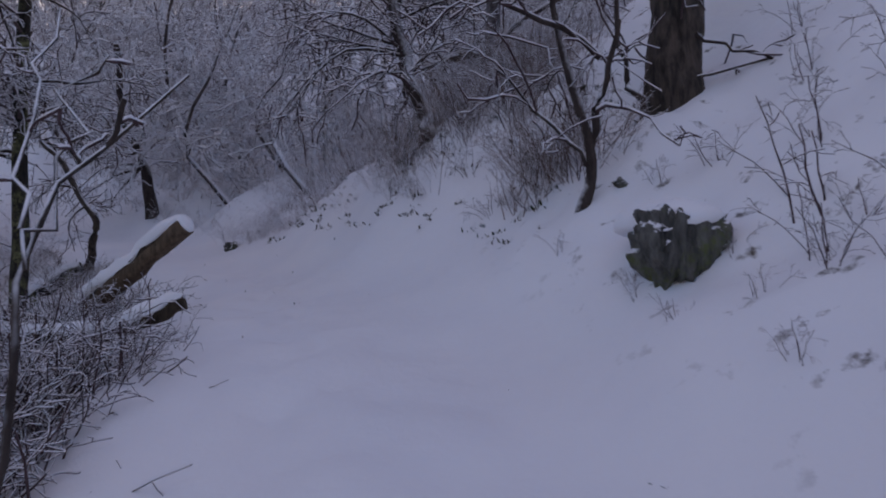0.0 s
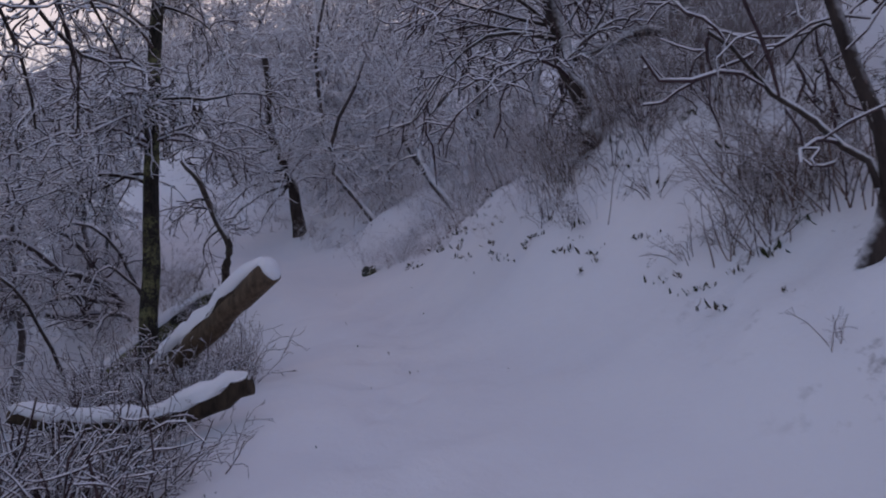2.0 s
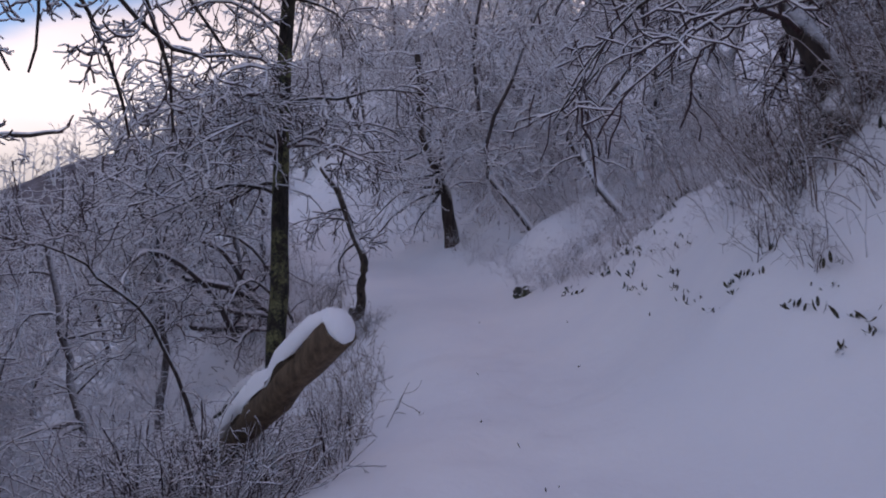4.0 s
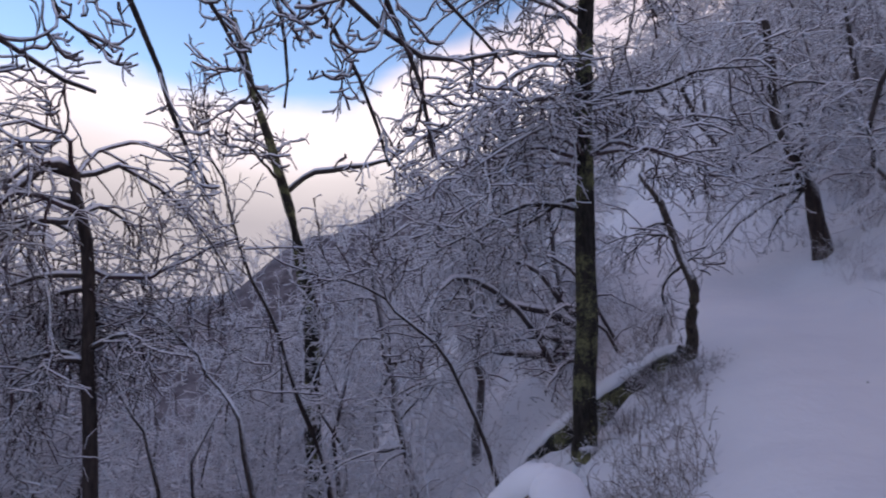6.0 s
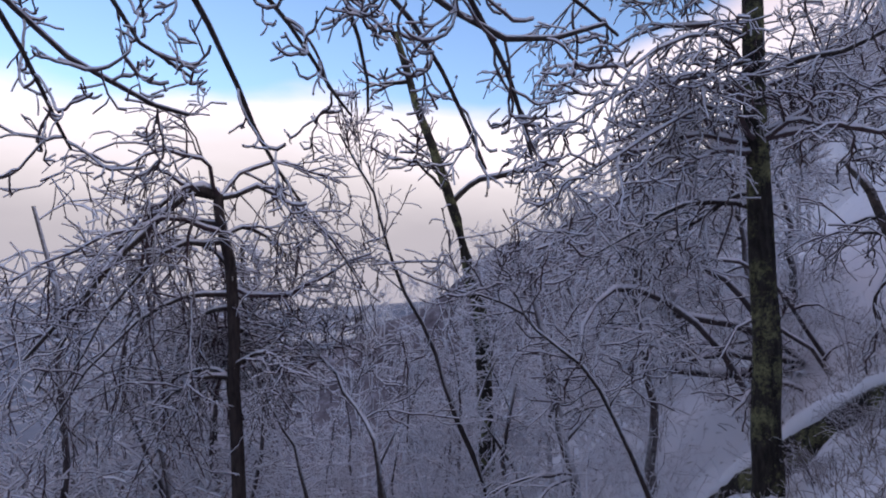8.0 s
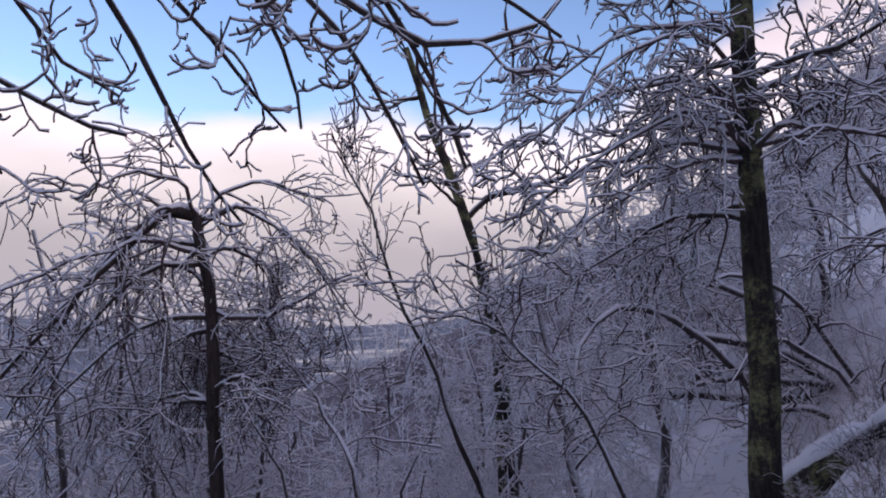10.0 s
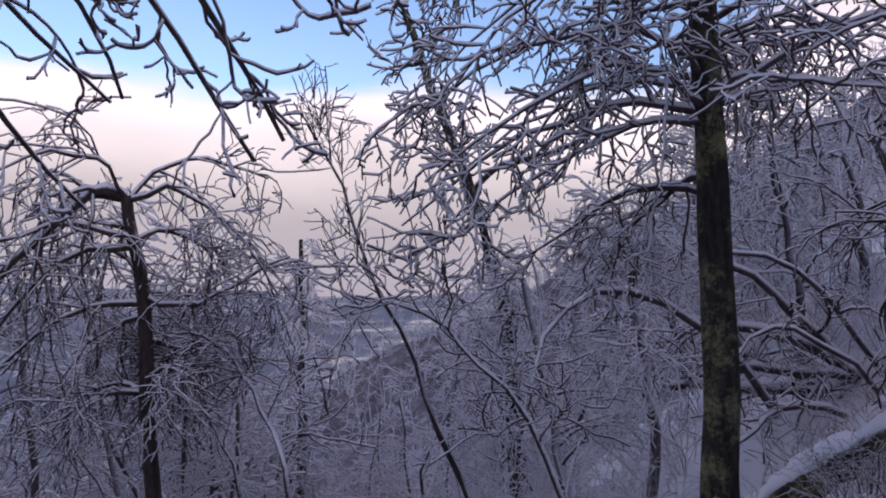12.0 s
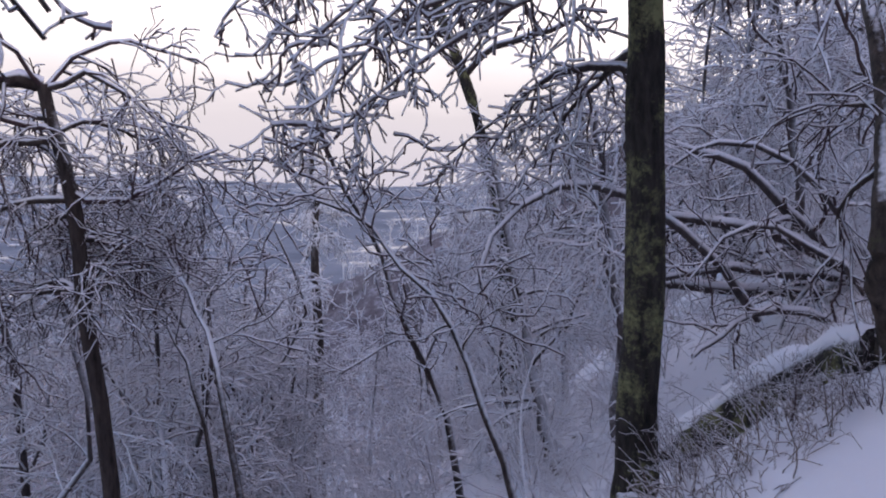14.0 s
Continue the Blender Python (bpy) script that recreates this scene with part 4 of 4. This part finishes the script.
low = [(-2.15, 3.2, 1.0, 20), (-2.2, 3.9, 0.95, 110), (-2.25, 4.6, 1.0, 200), (-2.6, 4.7, 1.0, 300), (-2.9, 3.8, 1.1, 45), (-2.4, 2.6, 0.9, 80), (-3.4, 4.6, 1.1, 130), (-3.6, 5.6, 1.0, 10),
       (-3.1, 6.3, 0.8, 75), (-4.4, 6.4, 1.1, 140), (-3.3, 3.0, 1.1, 220), (-4.2, 3.9, 1.2, 310), (-2.75, 5.2, 0.7, 5), (-3.6, 7.9, 0.9, 66), (-5.1, 5.2, 1.2, 170), (-2.0, 2.5, 0.95, 15), (-2.3, 3.0, 1.2, 95), (-2.4, 3.3, 1.1, 190), (-2.2, 3.9, 1.0, 260),
       (-2.3, 4.4, 0.9, 340), (-2.7, 4.1, 1.2, 70), (-2.9, 4.9, 1.1, 150), (-2.15, 5.2, 0.6, 230), (-3.0, 3.4, 1.2, 12), (-3.15, 6.15, 0.7, 0), (-3.5, 6.5, 0.85, 90), (-2.95, 6.0, 0.55, 180), (-3.8, 6.7, 0.9, 270), (-4.2, 7.0, 1.0, 45), (-3.0, 5.4, 0.7, 15), (-3.35, 5.35, 0.8, 100), (-3.7, 5.2, 0.95, 200), (-3.9, 6.1, 0.9, 300), (-2.75, 4.6, 1.3, 33), (-6.2, 11.6, 0.5, 0), (-6.6, 11.9, 0.5, 70), (-7.0, 11.6, 0.6, 140), (-5.9, 12.0, 0.4, 210), (-6.3, 11.2, 0.45, 300), (-7.4, 11.8, 0.6, 20),
       (-3.05, 6.45, 0.6, 40), (-3.3, 6.3, 0.75, 120), (-3.6, 6.35, 0.85, 200), (-3.9, 6.6, 0.9, 280), (-3.45, 6.85, 0.6, 10), (-3.2, 5.3, 0.6, 95), (-2.85, 5.35, 0.5, 175)]
low = [(x - 0.22 if y < 5.5 and x > -3 else x, y, size * 1.12, turn) for x, y, size, turn in low]
for i, ob in enumerate(brush):
    scatter(ob, low[i::3])

# weeds standing in the snow of the upper bank
weeds = [shrub("weed", "a few dry weed stems standing in snow", "weed", 5, 0.75, 100 + i, TWIG, 0.03, 0.5, (4, 2), 0.005, 0.12, "weeds in the snow") for i in range(2)]
wild = [(2.25, 4.0, 1.5, 0), (2.5, 4.4, 1.1, 60), (1.9, 3.3, 0.7, 100), (2.3, 3.2, 0.8, 200), (2.6, 3.5, 1.0, 30), (1.5, 2.9, 0.45, 80), (1.25, 3.7, 0.35, 0), (2.9, 5.2, 0.9, 140), (3.3, 6.0, 0.8, 10),
        (1.2, 4.2, 0.4, 40), (2.0, 4.9, 0.8, 310), (1.7, 5.2, 0.5, 90), (0.9, 5.1, 0.4, 55), (2.4, 2.6, 0.6, 5), (1.8, 2.4, 0.4, 210), (3.0, 4.2, 1.2, 33), (2.1, 3.7, 0.9, 12), (2.35, 3.75, 0.6, 99), (2.05, 3.05, 0.5, 77), (1.6, 3.4, 0.4, 140), (2.7, 3.0, 0.7, 200), (2.2, 2.1, 0.5, 60), (1.75, 4.1, 0.5, 250), (1.24, 4.34, 0.3, 30), (1.21, 4.42, 0.25, 130)]
for i, ob in enumerate(weeds):
    scatter(ob, wild[i::2])


def leaf_clump(name, label, seed, mat, leaves=12, size=0.09, group=""):
    """Curled dead leaves poking through the snow."""
    rng = np.random.RandomState(seed)
    bm = bmesh.new()
    for _ in range(leaves):
        at = rng.normal(size=3) * np.array((0.10, 0.05, 0.015)) + np.array((0, 0, 0.025))
        a, tilt, curl = rng.uniform(0, 2 * np.pi), rng.uniform(-0.1, 1.1), rng.uniform(0.0, 1.2)
        s = size * rng.uniform(0.6, 1.3)
        m = Matrix.Translation(at) @ Euler((tilt, rng.normal() * 0.4, a)).to_matrix().to_4x4()
        rows = []
        for k in range(4):
            t = k / 3
            w = 0.3 * math.sin(math.pi * (0.12 + 0.8 * t)) * s * 0.6
            z = curl * s * 0.6 * t * t
            rows.append([bm.verts.new(m @ Vector((dx * w, t * s, z + abs(dx) * 0.25 * w))) for dx in (-1, 0, 1)])
        for p, q in zip(rows[:-1], rows[1:]):
            for k in range(2):
                bm.faces.new((p[k], p[k + 1], q[k + 1], q[k])).smooth = True
    me = bpy.data.meshes.new("leaves")
    bm.to_mesh(me)
    bm.free()
    me.materials.append(mat)
    ob = thing(name, (0, 0, 0), label, "leaves", group)
    part("foliage", me, ob)
    return ob


litter = [leaf_clump("leaf_clump", "dark wilted leaves poking through the snow", 110 + i, (LEAF, LEAF, FERN)[i], 16, 0.055, "wilted leaves along the bank") for i in range(3)]
edge = spots(6, 170, (-4.5, 2.0, 5.3, 12.5), (0.45, 1.05), lambda x, y: (1.45 if y < 5.2 else bank_foot(y) - 0.12) < off_path(x, y) < 2.6 + 0.5 * math.sin(y * 3))
for i, ob in enumerate(litter):
    scatter(ob, edge[i::3])


def fallen_twig(name, label, seed, long, r, group=""):
    rng = np.random.RandomState(seed)
    line = resample(np.cumsum(np.vstack([[0, 0, 0.012], rng.normal(size=(5, 3)) * np.array((0.12, 0.12, 0.02)) + np.array((1, 0, 0))]) * np.array((long / 5, long / 5, 0.02)), 0), 9)
    rad = np.linspace(r, r * 0.5, 9)[None]
    side, sr = grow(rng, line[None], rad, 4, (long * 0.1, long * 0.3), 45, 4, 0.0, 0.15, 0.1, 0.7, r * 0.4)
    side[..., 2] = np.abs(side[..., 2]) * 0.35 + 0.006
    ob = thing(name, (0, 0, 0), label, "twig", group)
    part("wood", tube_mesh("wood", [(line[None], rad, 5, 0.3), (side, sr, 3, 0.2)], LIMB), ob)
    return ob


sticks = [fallen_twig("fallen_twig", "thin dark twig lying on the snow", 120 + i, 0.32, 0.008, "twigs on the snow") for i in range(2)]
lying = [(-0.10, 2.45, 0.5, 60), (0.55, 2.25, 0.7, 35), (0.95, 2.6, 1.0, 120), (0.25, 5.1, 0.7, 40), (-0.55, 6.6, 0.55, 150), (-1.8, 4.55, 0.5, 45), (-4.0, 10.55, 1.0, 10), (0.1, 5.6, 0.6, 70),
         (-0.35, 4.8, 0.3, 10), (-1.2, 6.9, 0.3, 80), (-0.6, 5.4, 0.25, 50), (-3.9, 11.2, 0.3, 33), (1.3, 3.2, 0.8, 20), (1.0, 2.05, 1.1, 130), (-1.5, 2.75, 0.8, 20)]
for i, ob in enumerate(sticks):
    scatter(ob, lying[i::2])


crumb = leaf_clump("leaf", "small dark leaf fallen on the snow", 117, LEAF, 1, 0.06, "leaves fallen on the path")
scatter(crumb, spots(8, 34, (-5, 1.2, 1.5, 12), (0.25, 0.6), lambda x, y: abs(off_path(x, y)) < 1.1))


def dry_grass():
    """Frosted grass and fine stems on the lip of the path, too many to count."""
    rng = np.random.RandomState(130)
    pts = []
    while len(pts) < 3000:
        k = rng.randint(3, len(PATH_LINE) - 4) if len(pts) < 2600 else rng.randint(6, 9)
        f = rng.uniform()
        q = PATH_LINE[k] * (1 - f) + PATH_LINE[k + 1] * f
        d = unit((PATH_LINE[k + 1] - PATH_LINE[k])[:2])
        out = 1.62 + abs(rng.normal()) * 0.8
        pts.append((q[0] - d[1] * out, q[1] + d[0] * out))
    p = np.array(pts)
    keep = (np.sin(p[:, 0] * 2.1) + np.sin(p[:, 1] * 1.7) + rng.normal(size=len(p)) * 0.8 > -0.9) & (p[:, 1] > 3) & ~((p[:, 0] < -6.3) & (p[:, 1] > 11.2) & (p[:, 1] < 12.7))
    p = p[keep]
    p = np.column_stack([p, height(p[:, 0], p[:, 1]) - 0.03])
    d = unit(rng.normal(size=p.shape) * np.array((0.45, 0.45, 0.1)) + np.array((-0.15, 0, 1)))
    step = (rng.uniform(0.15, 0.55, len(p)) * np.where(p[:, 1] > 11, 0.55, 0.7) / 4)[:, None]
    out = [p]
    for _ in range(4):
        d = unit(d + rng.normal(size=d.shape) * 0.15 + np.array((0, 0, -0.13)))
        out.append(out[-1] + d * step)
    lines = np.stack(out, 1)
    rad = np.linspace(0.005, 0.003, 5)[None].repeat(len(p), 0)
    side, sr = grow(rng, lines, rad, 2, (0.06, 0.2), 40, 3, 0.1, 0.2, 0.3, 0.8, 0.003)
    ob = new("dry_grass", tube_mesh("dry_grass", [(lines, rad, 3, 1.0), (side, sr, 3, 1.0)], FROST_GRASS))
    tagged(ob, "frosted dry grass and stems along the lip of the path", "grass", kind="stuff")


FROST_GRASS = bark_material("frosted_grass", (0.10, 0.075, 0.06), (0.27, 0.21, 0.18), None, (0.05, 0.6), 50)
dry_grass()

# ---- woods ----
TOP_AZ = [-180, -20, 30, 56, 66, 76, 86, 96, 101, 118, 135, 180]
TOP_ELEV = [60, 60, 50, 22, 12, 5, 0, -4, 2, 9, 11, 20]


def wood_spot(rng, near, far, az0, az1, clear):
    az, r = rng.uniform(az0, az1), math.sqrt(rng.uniform(near * near, far * far))
    x, y = EYE_AT[0] - r * math.sin(math.radians(az)), EYE_AT[1] + r * math.cos(math.radians(az))
    s = off_path(x, y)
    if -clear < s < clear + 0.6:
        return None
    if x > -3.0 and y < 9 and s < 0:
        return None
    return x, y, az, r


protos = []
for i in range(5):
    rng = np.random.RandomState(200 + i)
    bend = rng.normal(size=(4, 2)) * 0.45
    protos.append(tree("tree", [(0, 0, 0), (bend[0][0], bend[0][1], 1.8), (bend[1][0], bend[1][1], 3.6), (bend[2][0], bend[2][1], 5.4), (bend[3][0], bend[3][1], 7.2)], 0.062, 0.02,
                       "leafless woodland tree with frosted twigs", limbs=17, limb_len=(1.2, 2.8), spread_deg=62, start=0.12, droop=(0.05, 0.12, 0.16, 0.09, 0.02)[i], seed=210 + i,
                       dense=(7, 4, 2), sides=3, twig_mat=FROST_TWIG, twig_r=0.011, bark=FAR_BARK, n_trunk=9, group="woodland trees", own=6))
hanging = []
for i in range(3):
    rng = np.random.RandomState(220 + i)
    bend = rng.normal(size=(3, 2)) * 0.5
    hanging.append(tree("tree", [(0, 0, 0), (bend[0][0], bend[0][1], 1.5), (bend[1][0], bend[1][1], 3.0), (bend[2][0], bend[2][1], 4.6)], 0.06, 0.02,
                        "small tree with a mass of fine frosted twigs hanging low", limbs=22, limb_len=(1.3, 2.8), spread_deg=78, start=0.2, droop=(0.10, 0.14, 0.18)[i], seed=225 + i,
                        dense=(8, 4, 2), sides=3, twig_mat=FROST_TWIG, twig_r=0.008, n_trunk=9, group="hanging frosted trees", own=5, bark=FAR_BARK, limb_thin=0.3))
bushes = [shrub("bush", "leafless bush with arching frosted twigs", "bush", 13, 2.4, 230 + i, FROST_TWIG, 0.09, 0.8, (6, 2), 0.012, 0.3, "woodland bushes") for i in range(3)]


def plant(obs, count, seed, near, far, az0, az1, size, tall, clear):
    rng = np.random.RandomState(seed)
    made = [[] for _ in obs]
    tries = 0
    total = 0
    while total < count and tries < count * 40:
        tries += 1
        q = wood_spot(rng, near, far, az0, az1, clear)
        if not q:
            continue
        x, y, az, r = q
        z = float(height(x, y))
        s = rng.uniform(*size)
        room = EYE_AT[2] + r * math.tan(math.radians(np.interp(az, TOP_AZ, TOP_ELEV))) - z
        s = min(s, room / tall)
        if s < size[0] * 0.45:
            continue
        made[rng.randint(len(obs))].append((x, y, s, rng.uniform(0, 360)))
        total += 1
    return made


groups = [[] for _ in protos]
for spec in ((25, 301, 9, 22, 74, 100, (0.6, 1.1), 7.5, 4.0), (20, 305, 9.5, 18, 99, 138, (0.8, 1.4), 7.5, 4.0), (14, 306, 10, 20, 97, 114, (1.0, 1.6), 7.5, 4.0), (18, 302, 12, 30, 30, 80, (0.7, 1.15), 7.5, 2.2), (17, 303, 5, 24, -24, 34, (0.7, 1.2), 7.5, 3.2), (18, 304, 22, 42, -30, 56, (1.1, 1.7), 7.5, 3), (8, 308, 12, 24, 46, 62, (1.0, 1.5), 7.5, 3.0)):
    for i, got in enumerate(plant(protos, *spec)):
        groups[i] += got
for ob, got in zip(protos, groups):
    scatter(ob, got)
groups = [[] for _ in hanging]
for ob, got in zip(hanging, plant(hanging, 19, 307, 4.5, 15, -50, 47, (0.7, 1.15), 4.6, 1.7)):
    groups[hanging.index(ob)] += got
for ob, got in zip(hanging, plant(hanging, 8, 309, 10, 18, 14, 50, (0.9, 1.4), 4.6, 2.8)):
    groups[hanging.index(ob)] += got
for ob, got in zip(hanging, groups):
    scatter(ob, got)
groups = [[] for _ in bushes]
for spec in ((42, 311, 6, 16, 70, 138, (0.6, 1.2), 2.4, 3.6), (20, 312, 8, 18, 25, 75, (0.6, 1.1), 2.4, 2.0), (30, 313, 3, 15, -40, 30, (0.5, 1.1), 2.4, 1.0)):
    for i, got in enumerate(plant(bushes, *spec)):
        groups[i] += got
hollow = [(-5.2, 9.2, 0.45, 0), (-5.8, 9.9, 0.4, 50), (-6.3, 9.4, 0.5, 90), (-7.3, 9.6, 0.55, 130), (-7.9, 10.7, 0.55, 170), (-5.9, 8.6, 0.5, 210), (-6.9, 8.8, 0.6, 250), (-8.6, 11.2, 0.55, 290),
          (-4.9, 8.3, 0.45, 330), (-9.6, 13.4, 0.7, 20), (-10.6, 14.4, 0.8, 60), (-11.6, 13.0, 0.9, 100), (-12.2, 15.0, 0.9, 140), (-9.2, 14.7, 0.7, 180), (-8.3, 13.7, 0.6, 220), (-13.2, 14.0, 1.0, 260), (-10.3, 12.1, 0.7, 300), (-11.8, 15.6, 0.9, 10), (-12.6, 16.2, 0.9, 70), (-11.2, 15.1, 0.8, 150), (-13.3, 16.5, 1.0, 200), (-12.0, 16.3, 0.8, 280)]
for i, spot in enumerate(hollow):
    groups[i % 3].append(spot)
for ob, got in zip(bushes, groups):
    scatter(ob, got)


def far_woods():
    """The wooded far side of the valley: a thousand small bare trees in one sheet."""
    rng = np.random.RandomState(400)
    n = 900
    az = rng.uniform(20, 112, n)
    r = rng.uniform(34, 84, n)
    x, y = EYE_AT[0] - r * np.sin(np.radians(az)), EYE_AT[1] + r * np.cos(np.radians(az))
    root = np.column_stack([x, y, height(x, y) - 0.2])
    tall = rng.uniform(2.6, 5.0, n)
    top = root + np.column_stack([rng.normal(size=n) * 0.5, rng.normal(size=n) * 0.5, tall])
    lines = np.stack([root, (root + top) / 2 + rng.normal(size=root.shape) * 0.15, top], 1)
    rad = np.linspace(0.08, 0.012, 3)[None].repeat(n, 0)
    limbs, lr = grow(rng, lines, rad, 9, (0.9, 2.0), 45, 3, 0.03, 0.2, 0.1, 0.6, 0.022)
    tw, tr = grow(rng, limbs, lr, 2, (0.4, 1.0), 45, 2, 0.08, 0.2, 0.2, 0.8, 0.018)
    ob = new("woods", tube_mesh("woods", [(lines, rad, 3, 0.2), (limbs, lr, 3, 0.8), (tw, tr, 3, 0.8)], FROST_TWIG))
    tagged(ob, "frosted leafless woods on the far slope", "woods", kind="stuff")


far_woods()
